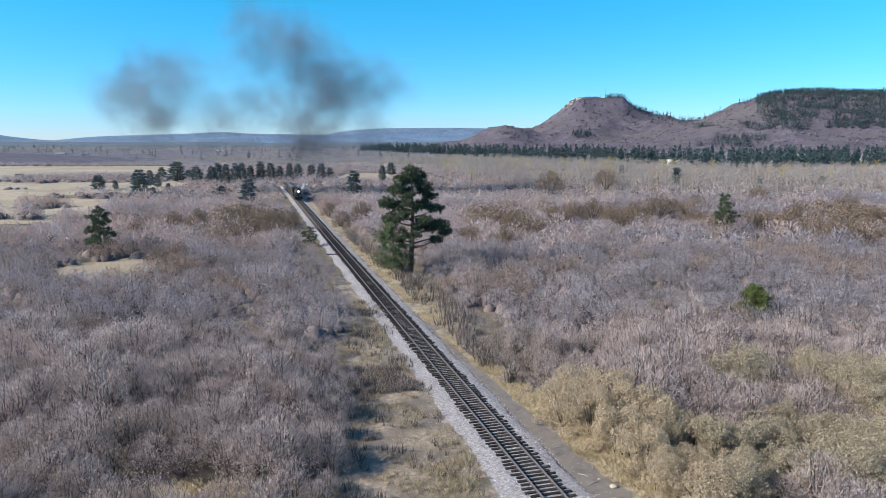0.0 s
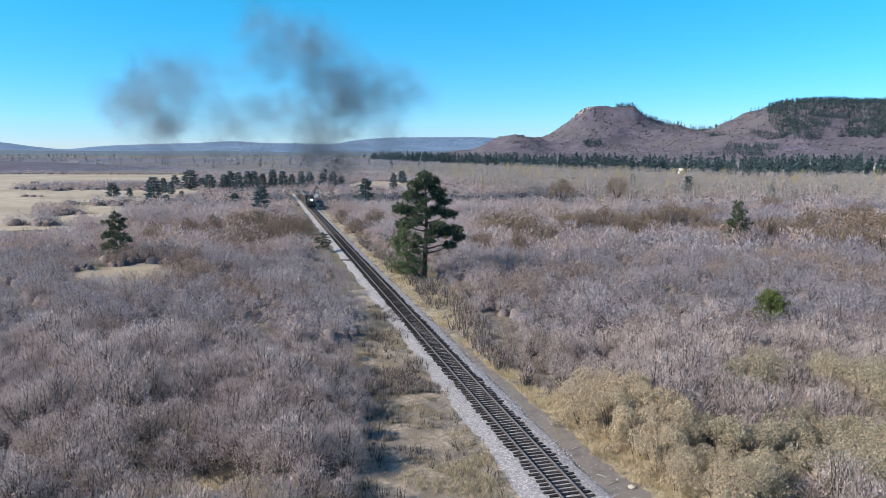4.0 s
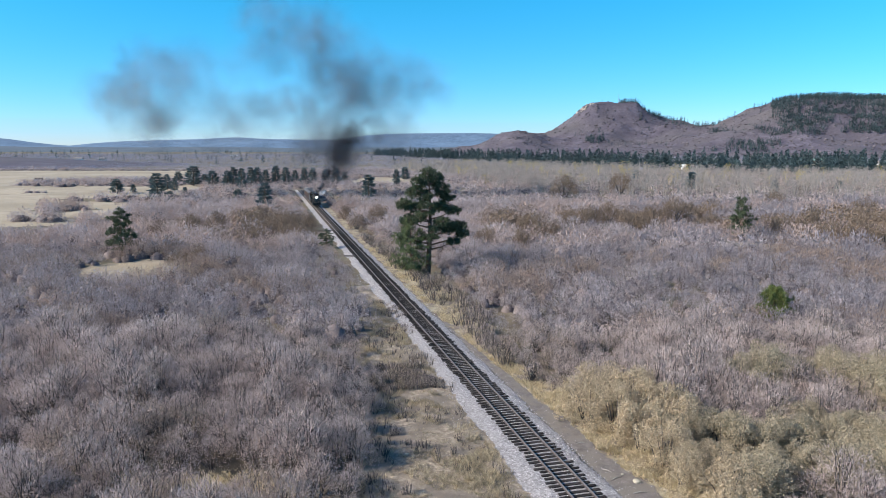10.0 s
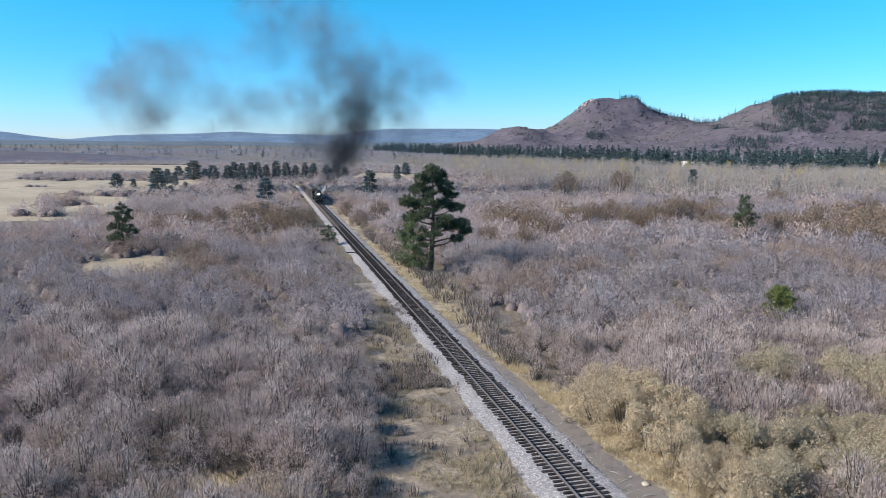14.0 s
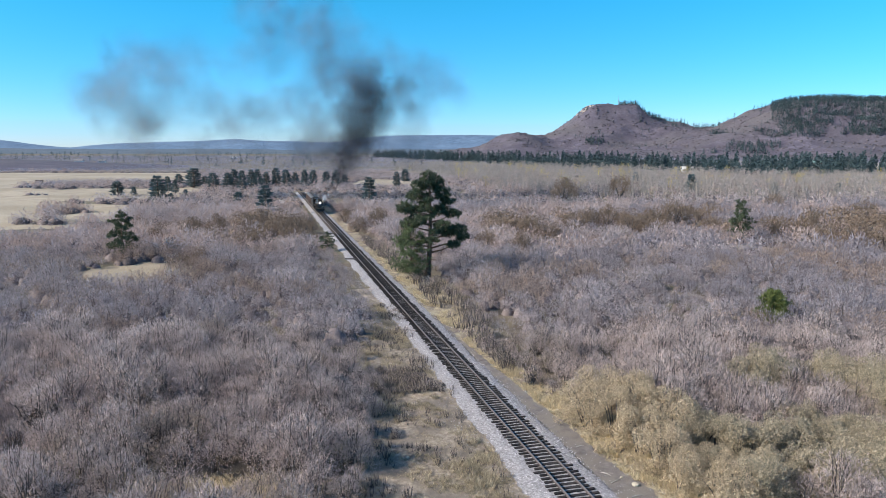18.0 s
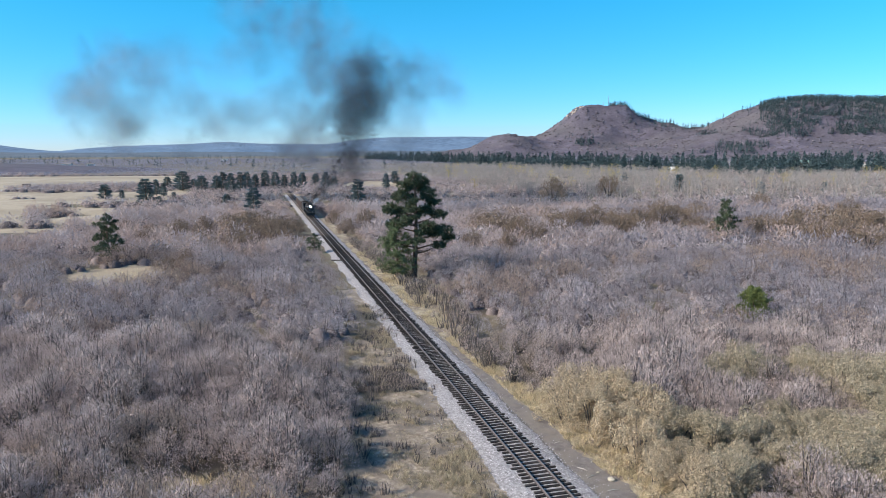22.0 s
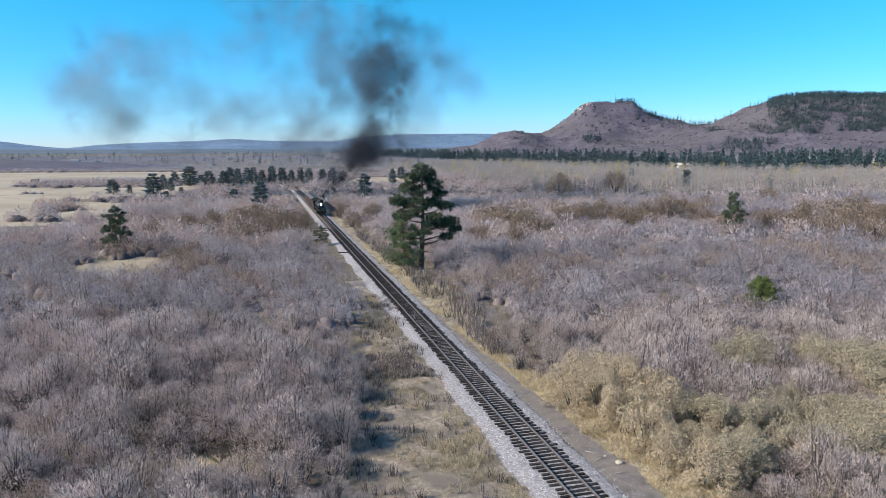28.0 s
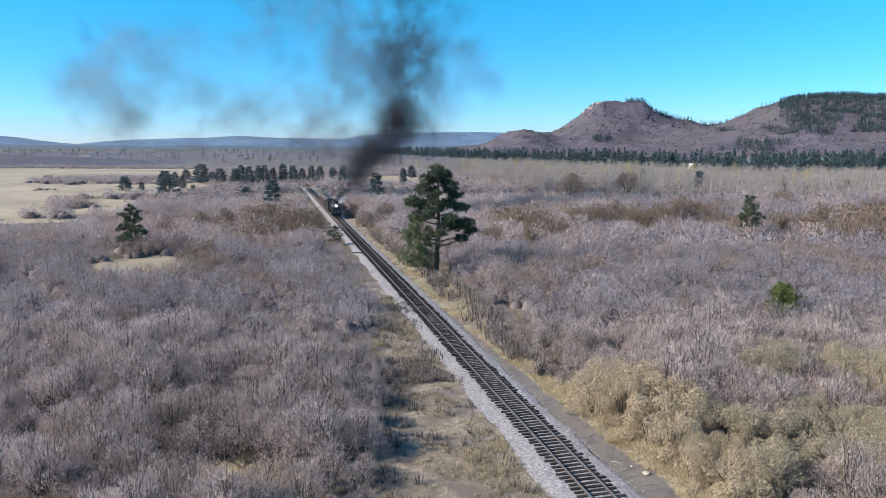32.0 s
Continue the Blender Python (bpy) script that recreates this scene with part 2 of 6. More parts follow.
M_head = mat("rail_head_steel", (0.144, 0.134, 0.132), (0.208, 0.200, 0.198), 1.0, 0.5, metal=0.2)
M_twig = mat("bare_twigs", (0.393, 0.322, 0.297), (0.662, 0.553, 0.507), 0.12, 0.85, island=0.24, fine=6, translucent=0.27)
M_stem = mat("bare_stems", (0.05, 0.042, 0.04), (0.13, 0.115, 0.108), 1.2, 0.9, island=0.2)
M_twig_brown = mat("brown_twigs", (0.334, 0.265, 0.221), (0.486, 0.400, 0.330), 0.12, 0.85, island=0.24, fine=6, translucent=0.27)
M_tan_leaf = mat("tan_oak_leaves", (0.407, 0.323, 0.212), (0.546, 0.446, 0.312), 0.35, 0.8, island=0.42, fine=8, translucent=0.15)
M_rust_leaf = mat("rust_oak_leaves", (0.190, 0.140, 0.104), (0.290, 0.217, 0.158), 0.15, 0.8, island=0.2, translucent=0.2)
M_needle = mat("pine_needles", (0.047, 0.066, 0.039), (0.110, 0.138, 0.075), 0.5, 0.7, island=0.4, translucent=0.15)
# Distant pines: blue air haze is painted into the needle colour.
M_needle_haze = mat("far_pine_needles_haze", (0.036, 0.062, 0.066), (0.072, 0.108, 0.112), 0.05, 0.8, island=0.3)
M_needle_mid = mat("fresh_pine_needles", (0.085, 0.115, 0.05), (0.165, 0.2, 0.095), 0.6, 0.7, island=0.3, translucent=0.2)
M_needle_young = mat("young_pine_needles", (0.102, 0.132, 0.040), (0.192, 0.218, 0.072), 0.8, 0.7, island=0.35, translucent=0.2)
M_bark = mat("pine_bark", (0.07, 0.05, 0.04), (0.20, 0.14, 0.10), 2.5, 0.95, 0.6, fine=6)
M_aspen = mat("pale_bare_branches", (0.273, 0.242, 0.216), (0.387, 0.348, 0.312), 0.03, 0.85, island=0.13, translucent=0.1)
M_yellow = mat("yellow_leaves", (0.45, 0.34, 0.08), (0.60, 0.48, 0.16), 0.1, 0.8, island=0.3, translucent=0.3)
M_straw = mat("straw_blades", (0.52, 0.43, 0.27), (0.70, 0.60, 0.41), 0.3, 0.85, island=0.35, translucent=0.3)
# Brown-purple hillside, a little blue haze mixed into the base colour.
M_hill = mat("brushy_hillside_haze", (0.076, 0.066, 0.084), (0.160, 0.140, 0.169), 0.03, 0.95, c3=(0.110, 0.096, 0.117), fine=10, wide=160, wcol=(0.114, 0.102, 0.108))
M_hill_brush = mat("hillside_brush", (0.078, 0.070, 0.076), (0.14, 0.122, 0.13), 0.03, 0.95, island=0.5)
# Far ridges and woods: air haze is painted into their blue base colours.
M_ridge_haze = mat("far_ridge_haze_blue", (0.105, 0.165, 0.24), (0.165, 0.245, 0.335), 0.004, 1.0, fine=8)
M_woods_haze = mat("far_woods_haze_blue", (0.085, 0.112, 0.135), (0.14, 0.165, 0.185), 0.012, 1.0, fine=8)
M_rim = mat("pale_rimrock", (0.42, 0.35, 0.28), (0.58, 0.50, 0.42), 0.1, 0.95)
M_olive_leaf = mat("olive_oak_leaves", (0.334, 0.280, 0.192), (0.451, 0.389, 0.280), 0.35, 0.8, island=0.42, fine=8, translucent=0.15)
M_dull_straw = mat("dull_straw", (0.350, 0.296, 0.203), (0.551, 0.467, 0.326), 0.3, 0.9, island=0.45, translucent=0.2)
M_wood_bit = mat("bleached_wood", (0.45, 0.41, 0.36), (0.62, 0.57, 0.50), 1.0, 0.85)
M_rock = mat("sandstone_rock", (0.40, 0.35, 0.26), (0.58, 0.52, 0.40), 3.0, 0.9, 0.3)
# Far brush: some air haze is mixed into these paler base colours.
M_far_twig = mat("far_grey_brush", (0.355, 0.295, 0.279), (0.576, 0.492, 0.475), 0.05, 0.9, island=0.14, fine=40, translucent=0.36)
M_far_brown = mat("far_brown_brush", (0.360, 0.273, 0.240), (0.575, 0.457, 0.405), 0.05, 0.9, island=0.14, fine=40, translucent=0.36)
# Brush across the valley, with lavender-grey air haze painted into its colour.
M_valley_haze = mat("valley_brush_haze", (0.258, 0.251, 0.297), (0.400, 0.384, 0.450), 0.01, 0.95, island=0.12, translucent=0.3)
# Dark dome colour that stands in for the shade inside the shrubs.
M_shade_core = mat("brush_shade_core", (0.13, 0.105, 0.098), (0.22, 0.183, 0.172), 0.4, 0.95, island=0.3)
M_white = mat("white_siding", (0.66, 0.65, 0.63), (0.80, 0.79, 0.77), 0.5, 0.8)
M_green_roof = mat("green_metal_roof", (0.16, 0.26, 0.22), (0.22, 0.33, 0.28), 0.5, 0.5)
M_grey_roof = mat("shingle_roof", (0.20, 0.18, 0.17), (0.30, 0.28, 0.27), 0.6, 0.85)
M_boxcar_far = mat("brown_boards", (0.12, 0.08, 0.06), (0.20, 0.14, 0.11), 0.8, 0.85)
M_mid_twig = mat("brush_twigs", (0.315, 0.270, 0.267), (0.484, 0.425, 0.428), 0.12, 0.85, island=0.2, fine=6, translucent=0.27)
M_mid_brown = mat("brown_brush_twigs", (0.283, 0.211, 0.173), (0.419, 0.324, 0.267), 0.12, 0.85, island=0.2, fine=6, translucent=0.27)
M_mauve = mat("mauve_grey_twigs", (0.250, 0.219, 0.229), (0.385, 0.345, 0.362), 0.12, 0.85, island=0.2, fine=6, translucent=0.27)
# Pine row: haze painted in, paler and bluer than the near needles.
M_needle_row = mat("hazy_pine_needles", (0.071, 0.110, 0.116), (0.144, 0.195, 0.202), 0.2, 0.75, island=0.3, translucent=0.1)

# ---- ground and hills ----
HILLS = (  # x, y, radius across, radius away, height, flatness
    (575, 1964, 180, 248, 70, 1.58),
    (147, 1745, 80, 160, 56, 2.39),
    (790, 1681, 165, 207, 79, 1.50),
    (848, 1640, 270, 239, 117, 2.16),
    (1151, 1602, 309, 269, 130, 1.98),
    (1650, 1500, 450, 500, 120, 2.40),
    (261, 1943, 286, 295, 31, 2.69),
    (548, 1872, 87, 319, 52, 1.80),
    (-640, 800, 190, 130, 13, 2.0),
)


MESA = (410, 1857, 53, 60, 132, 105)      # x, y, half width, half depth, height, fall


def hill_height(x, y):
    z = np.zeros_like(x)
    for hx, hy, rx, ry, h, k in HILLS:
        r = np.sqrt(((x - hx) / rx) ** 2 + ((y - hy) / ry) ** 2)
        z = z + (h * np.exp(-(r ** k) * 0.9)) ** 2.2
    # the mesa: a level top, and slopes that grow gentler downhill
    away = np.hypot(np.maximum(np.abs(x - MESA[0]) - MESA[2], 0), np.maximum(np.abs(y - MESA[1]) - MESA[3], 0))
    z = z + (MESA[4] * np.exp(-np.maximum(away - 6, 0) / MESA[5])) ** 2.2
    return z ** (1 / 2.2)


def wrinkle(x, y, size):
    """Smooth repeatable unevenness, from -1 to 1."""
    u, v = x / size, y / size
    return (np.sin(u * 1.7 + 1.3 * np.sin(v * 1.1)) + np.sin(v * 2.1 + 1.7 * np.sin(u * 0.9 + 2)) + np.sin((u + v) * 3.3 + 0.7) * 0.6) / 2.6


def sheet(xs, ys, height):
    X, Y = np.meshgrid(xs, ys)
    V = np.stack([X.ravel(), Y.ravel(), height(X, Y).ravel()], 1)
    a = (np.arange(len(ys) - 1)[:, None] * len(xs) + np.arange(len(xs) - 1)[None]).ravel()
    return V, np.stack([a, a + 1, a + len(xs) + 1, a + len(xs)], 1)


def near_floor(X, Y):
    s, n = X * D2[0] + Y * D2[1], X * N2[0] + Y * N2[1] - C0
    calm = np.clip((np.abs(n) - 5) / 10, 0, 1)
    return (0.25 * wrinkle(X, Y, 9.0) + 0.4 * wrinkle(X, Y, 31.0) - 0.2) * calm * np.clip((700 - np.hypot(X, Y)) / 200, 0, 1) - 0.02


edge = np.concatenate([np.linspace(-4900, -500, 12), np.linspace(-420, 420, 141), np.linspace(500, 4900, 12)])
deep = np.concatenate([np.linspace(-4900, -200, 8), np.linspace(-120, 660, 157), np.linspace(740, 4900, 14)])
ground = tagged(new("ground", mesh_of("ground", *sheet(edge, deep, near_floor), M_ground, True)), "brown soil with leaf litter between the shrubs", "ground", kind="structure")


def hill_surface(X, Y):
    z = hill_height(X, Y)
    gully = np.clip(1 - z / 150, 0, 1)
    return z * (0.98 + 0.22 * gully * wrinkle(X, Y, 46) + 0.10 * gully * wrinkle(X, Y, 17) + 0.02 * wrinkle(X, Y, 19)) - 1.2


hv = sheet(np.linspace(-900, 2000, 251), np.linspace(650, 2500, 151), hill_surface)
tagged(new("hills", mesh_of("hills", *hv, M_hill, True)), "brush-covered mesa and wooded ridge in low sun", "hill", kind="structure")


def hill_brush():
    """Low dark thickets all over the hillsides."""
    g = np.random.default_rng(21)
    xy = np.stack([g.uniform(-80, 1250, 60000), g.uniform(1180, 1960, 60000)], 1)
    xy = xy[xy[:, 0] < 0.73 * xy[:, 1]]
    z = hill_surface(xy[:, 0], xy[:, 1])
    ahead = hill_surface(xy[:, 0] - 0.4, xy[:, 1] - 6) < z + 0.5
    ok = (z > 2) & ahead & (wrinkle(xy[:, 0], xy[:, 1], 40) + 0.8 * g.normal(size=len(z)) > 0)
    xy, z = xy[ok][:6500], z[ok][:6500]
    form = []
    for k in range(4):
        a = np.arange(5) * 1.2566 + g.uniform(0, 1, 5) * 0.5
        ring = np.stack([np.cos(a), np.sin(a), -0.25 + 0 * a], 1) * g.uniform(0.7, 1.2, (5, 1))
        mid = np.stack([0.75 * np.cos(a + 0.6), 0.75 * np.sin(a + 0.6), g.uniform(0.3, 0.5, 5)], 1)
        V = np.concatenate([ring, mid, [(0, 0, g.uniform(0.7, 1.0))]])
        F = [f for j in range(5) for f in ((j, (j + 1) % 5, 5 + j), ((j + 1) % 5, 5 + (j + 1) % 5, 5 + j), (5 + j, 5 + (j + 1) % 5, 10))]
        form.append((V, np.array(F)))
    size = g.uniform(1.4, 4.0, len(z))
    P = np.stack([xy[:, 0], xy[:, 1], z - 0.2, g.uniform(0, 6.28, len(z)), size, size * g.uniform(0.35, 0.6, len(z))], 1)
    tagged(new("hillside_brush", mesh_of("hillside_brush", *merged([spread(form[k], P[k::4]) for k in range(4)]), M_hill_brush)), "brown leafless brush dotted over the hillsides", "brush", kind="stuff")


hill_brush()


def crest(name, distance, left, right, height, material, label):
    """A long far ridge seen across the valley."""
    x = np.linspace(left, right, 160)
    top = height(x)
    rows = [(distance - 500, 0.0), (distance - 260, 0.45), (distance - 90, 0.8), (distance, 1.0), (distance + 300, 0.9)]
    V = np.concatenate([np.stack([x, np.full_like(x, d) + 40 * wrinkle(x, x * 0 + d, 130), top * k - 2], 1) for d, k in rows])
    a = (np.arange(len(rows) - 1)[:, None] * len(x) + np.arange(len(x) - 1)[None]).ravel()
    F = np.stack([a, a + 1, a + len(x) + 1, a + len(x)], 1)
    return tagged(new(name, mesh_of(name, V, F, material, True)), label, "ridge", kind="structure")


def far_left(x):
    return 32 / (1 + np.exp(-(x + 2330) / 130)) + 30 * np.exp(-((x + 1400) / np.where(x > -1400, 1700, 800)) ** 2) + 14 * np.exp(-((x + 1330) / 160) ** 2) + 3 * wrinkle(x, x * 0, 300)


def far_middle(x):
    return 30 + 74 / (1 + np.exp(-(x + 740) / 110)) * (1 / (1 + np.exp((x - 900) / 200))) + 2 * wrinkle(x, x * 0, 240)


crest("far_ridge", 4100, -4200, 200, far_left, M_ridge_haze, "long low wooded ridge beyond the valley, painted haze blue")
crest("far_mesa", 4500, -1400, 2400, far_middle, M_ridge_haze, "flat-topped far mesa painted haze blue")
crest("valley_woods", 2900, -2900, 900, lambda x: 17 + 3 * wrinkle(x, x * 0, 160) + 5 * np.exp(-((x + 2000) / 300) ** 2), M_woods_haze, "low wooded slope across the valley, painted haze blue")
crest("far_peak", 4750, -4700, -2700, lambda x: 20 + 75 * np.exp(-((x + 3500) / 420) ** 2), M_ridge_haze, "far mountain painted a faint haze blue")


# ---- what grows where ----
def edge_right(s):
    return np.interp(s, (30, 37, 45, 55, 64, 72, 80, 88, 107, 122, 135, 150, 165, 500), (8.4, 7.9, 7.4, 6.4, 5.2, 5.0, 7.4, 8.6, 8.8, 8.4, 7.4, 5.6, 4.4, 4.2))


def edge_left(s):
    return np.interp(s, (30, 44, 52, 59, 65, 70, 75, 82, 95, 130, 500), (-14.0, -13.0, -12.0, -9.0, -7.5, -10.5, -9.0, -5.0, -4.6, -4.9, -4.7))


GLADES = ((-60, 121, 11, 11), (68, 154, 5, 9), (-11.8, 135.7, 3.2, 4.5), (-48, 450, 22, 40), (-112, 205, 6, 5), (60, 520, 40, 18), (-20, 640, 50, 40), (-17.5, 42.4, 6.5, 1.7))
ISLANDS = ((-143, 288, 26, 10), (-205, 425, 62, 48), (-128, 206, 9, 4), (-140, 240, 12, 5), (-205, 330, 7, 4), (-120, 345, 14, 10))


def in_meadow(x, y):
    a = (y > 174 + 4 * wrinkle(x, y, 6)) & (y < 620) & (x < -111 - 0.14 * (y - 200) - 0.25 * np.maximum(y - 350, 0) + 5 * wrinkle(x, y, 8)) & (x > -0.95 * y - 80)
    for ix, iy, rx, ry in ISLANDS:
        a = a & ~(((x - ix) / rx) ** 2 + ((y - iy) / ry) ** 2 < 1 + 0.3 * wrinkle(x, y, 5))
    return a


def verge(x, y):
    """From 0 at the cleared strip's edges to 1 in the full-grown brush."""
    s, n = sn(x, y)
    return np.clip((n - edge_right(s)) / 6, 0, 1) * (n > 0) + np.clip((edge_left(s) - n + 0.8) / 5.5, 0, 1) * (n < 0)


def open_ground(x, y):
    s, n = sn(x, y)
    a = (n > edge_left(s) + 0.8 * wrinkle(x, y, 2.2)) & (n < edge_right(s) + 0.6 * wrinkle(x, y, 1.9)) & (s < 360)
    for gx, gy, rx, ry in GLADES:
        a = a | (((x - gx) / rx) ** 2 + ((y - gy) / ry) ** 2 < 1 + 0.3 * wrinkle(x, y, 3))
    return a | in_meadow(x, y)


def scattered(rng, y0, y1, step, wide=0.72, keep=1.0):
    """Places in the cone of view between two depths, a step apart, jittered."""
    ys = np.arange(y0, y1, step * 0.9)
    pts = []
    for y in ys:
        half = wide * y + 8
        xs = np.arange(-half, half, step)
        pts.append(np.stack([xs + rng.uniform(-0.45, 0.45, len(xs)) * step, np.full(len(xs), y) + rng.uniform(-0.45, 0.45, len(xs)) * step], 1))
    p = np.concatenate(pts)
    p = p[~open_ground(p[:, 0], p[:, 1])]
    return p[rng.random(len(p)) < keep]


def patch_mesh(name, inside, x0, x1, y0, y1, step, lift, material, label):
    """A thin ground cover where inside(x, y) holds, a hand over the soil."""
    xs, ys = np.arange(x0, x1, step), np.arange(y0, y1, step)
    X, Y = np.meshgrid(xs, ys)
    V = np.stack([X.ravel(), Y.ravel(), (near_floor(X, Y) + lift).ravel()], 1)
    a = (np.arange(len(ys) - 1)[:, None] * len(xs) + np.arange(len(xs) - 1)[None]).ravel()
    F = np.stack([a, a + 1, a + len(xs) + 1, a + len(xs)], 1)
    mid = V[F].mean(1)
    F = F[inside(mid[:, 0], mid[:, 1])]
    used, inv = np.unique(F, return_inverse=True)
    return tagged(new(name, mesh_of(name, V[used], inv.reshape(F.shape), material, True)), label, "ground", kind="structure")


def strip(name, s0, s1, step, left, right, z, material, label, cols=6):
    """A strip along the track between two edges given as functions of s."""
    ss = np.arange(s0, s1, step)
    V = []
    for s in ss:
        l, r = left(s), right(s)
        for k in range(cols + 1):
            n = l + (r - l) * k / cols
            p = along(s, n)
            V.append((p.x, p.y, z(s, n)))
    a = (np.arange(len(ss) - 1)[:, None] * (cols + 1) + np.arange(cols)[None]).ravel()
    F = np.stack([a, a + 1, a + cols + 2, a + cols + 1], 1)
    return tagged(new(name, mesh_of(name, V, F, material, True)), label, "ground", kind="structure")


patch_mesh("meadow", in_meadow, -560, -90, 190, 622, 2.5, 0.10, M_meadow, "wide pasture of pale dry grass")


def in_glade(x, y):
    a = np.zeros(len(x), dtype=bool)
    for gx, gy, rx, ry in GLADES:
        a |= (((x - gx) / rx) ** 2 + ((y - gy) / ry) ** 2 < 1.1 + 0.3 * wrinkle(x, y, 3))
    return a


patch_mesh("glade", in_glade, -130, 130, 30, 690, 1.5, 0.09, M_meadow, "small clearings of pale dry grass")
strip("grass_verge_right", 30, 420, 0.8, lambda s: 2.4, lambda s: edge_right(s) + 1.0 + 0.5 * math.sin(s * 0.9), lambda s, n: 0.035, M_gold, "strip of golden dry grass beside the track")
strip("grass_verge_left", 30, 110, 0.8, lambda s: edge_left(s) - 0.8 - 0.6 * math.sin(s * 0.7), lambda s: -2.4, lambda s, n: 0.03, M_grass_soil, "patchy grazed grass and bare soil beside the track")
strip("dirt_path", 30, 90, 0.25, lambda s: 2.4, lambda s: max(2.3, 5.1 - (s - 37) * 0.045 + 0.25 * math.sin(s * 0.55) + 0.15 * math.sin(s * 1.7) + 0.45 * noise.noise((s * 1.9, 3.0, 0))), lambda s, n: 0.06, M_dirt, "narrow grey dirt path beside the ballast")

# ---- railway ----


def bed(s, n):
    return float(np.interp(abs(n), (0, 0.6, 0.95, 1.75, 2.0, 3.0), (0.305, 0.305, 0.28, 0.30, 0.27, 0.02)))


ballast = strip("ballast", 24, 358, 0.5, lambda s: -2.95 - 0.2 * math.sin(s * 0.5) - 0.5 * noise.noise((s * 1.4, 0, 0)), lambda s: 2.55 + 0.15 * math.sin(s * 0.7) + 0.5 * noise.noise((s * 1.4, 9, 0)), bed, M_ballast, "raised bed of pale crushed stone", cols=14)
rng = np.random.default_rng(5)
bm = bmesh.new()
bmesh.ops.create_cone(bm, cap_ends=True, segments=4, radius1=0.55, radius2=0.3, depth=0.9)
bmesh.ops.triangulate(bm, faces=bm.faces)
stone_t = (np.array([v.co for v in bm.verts]) * (1 + 0.2 * rng.normal(size=(8, 1))), np.array([[v.index for v in f.verts] for f in bm.faces]))
bm.free()
ss = 34 + 80 * rng.random(15000) ** 1.7
nn = np.clip(rng.normal(0.2, 2.1, 15000), -4.6, 6.0)
rows = []
for s, n in zip(ss, nn):
    if (abs(n) < 1.55 and rng.random() < 0.8) or (n > 2.9 and rng.random() < 0.75):
        continue
    p = along(s, n)
    rows.append((p.x, p.y, max(bed(s, n), 0.06 if n > 2.4 else 0.03) + 0.005, rng.uniform(0, 6.3), rng.uniform(0.05, 0.13) * (0.7 if abs(n) > 3 else 1), rng.uniform(0.04, 0.08)))
tagged(new("ballast_stones", mesh_of("ballast_stones", *spread(stone_t, rows), M_stone)), "loose pale crushed stones on the track bed", "gravel", kind="stuff")

track = thing("railway_track", "straight single track with worn rails on dark wooden ties", "railway track", kind="structure", m=Matrix.Translation(along(0, 0)) @ pose(0, 0, 0, 0, 0, TRACK_TURN))
RAIL = ((-0.065, 0.0), (0.065, 0.0), (0.065, 0.015), (0.012, 0.03), (0.012, 0.115), (-0.012, 0.115), (-0.012, 0.03), (-0.065, 0.015))
HEAD = ((-0.042, 0.115), (0.042, 0.115), (0.044, 0.145), (0.034, 0.152), (-0.034, 0.152), (-0.044, 0.145))


def extruded(name, outline, y0, y1, material):
    k = len(outline)
    V = [(x, y, z) for y in (y0, y1) for x, z in outline]
    bm = bmesh.new()
    vs = [bm.verts.new(v) for v in V]
    for j in range(k):
        bm.faces.new((vs[j], vs[(j + 1) % k], vs[k + (j + 1) % k], vs[k + j]))
    bm.faces.new(vs[:k][::-1])
    bm.faces.new(vs[k:])
    bmesh.ops.recalc_face_normals(bm, faces=bm.faces)
    return from_bm(name, bm, material)


web = extruded("rail", RAIL, 24, 357, M_rail)
head = extruded("rail_head", HEAD, 24, 357, M_head)
for x in (-0.7525, 0.7525):
    r = part("rail", web, track, "rusty steel rail", pose(x, 0, RAIL_TOP - 0.152))
    part("rail_head", head, r, "bright worn running surface")
bm = bmesh.new()
box(bm, (2.95, 0.25, 0.16), pose(0, 0, 0), 0.012)
tie_me = from_bm("tie", bm, M_tie)
tie_box = (np.array([v.co for v in tie_me.vertices]), None)
TIE_STEP = 0.515
far_rows = []
for i in range(642):
    s = 26 + i * TIE_STEP
    m = pose(rng.uniform(-0.17, 0.17), s + rng.uniform(-0.035, 0.035), RAIL_TOP - 0.152 - 0.075 + rng.uniform(-0.015, 0.004), 0, 0, rng.uniform(-1.6, 1.6))
    if 14 < i < 300:
        part("tie", tie_me, track, "", m)
    else:
        far_rows.append((m.translation.x, s, m.translation.z, 0, 1, 1))
bm = bmesh.new()
box(bm, (2.95, 0.25, 0.16), pose(0, 0, 0))
bmesh.ops.triangulate(bm, faces=bm.faces)
bm.verts.ensure_lookup_table()
ft = (np.array([v.co for v in bm.verts]), np.array([[v.index for v in f.verts] for f in bm.faces]))
bm.free()
tagged(part("far_ties", mesh_of("far_ties", *spread(ft, far_rows), M_tie_far), track), kind="stuff")

# timbers laid across the ballast
for s, n0, n1 in ((137.5, -3.6, -1.3), (181.0, -3.4, -1.4)):
    bm = bmesh.new()
    box(bm, (n1 - n0, 0.3, 0.2), pose((n0 + n1) / 2, 0, 0), 0.03)
    ob = new("timber", from_bm("timber", bm, M_tie_far))
    ob.matrix_basis = Matrix.Translation(along(s, 0, 0.36)) @ pose(0, 0, 0, 0, 3, TRACK_TURN)
    tagged(ob, "dark old timber lying across the ballast shoulder", "timber", "timbers by the track")

# ---- shrubs ----


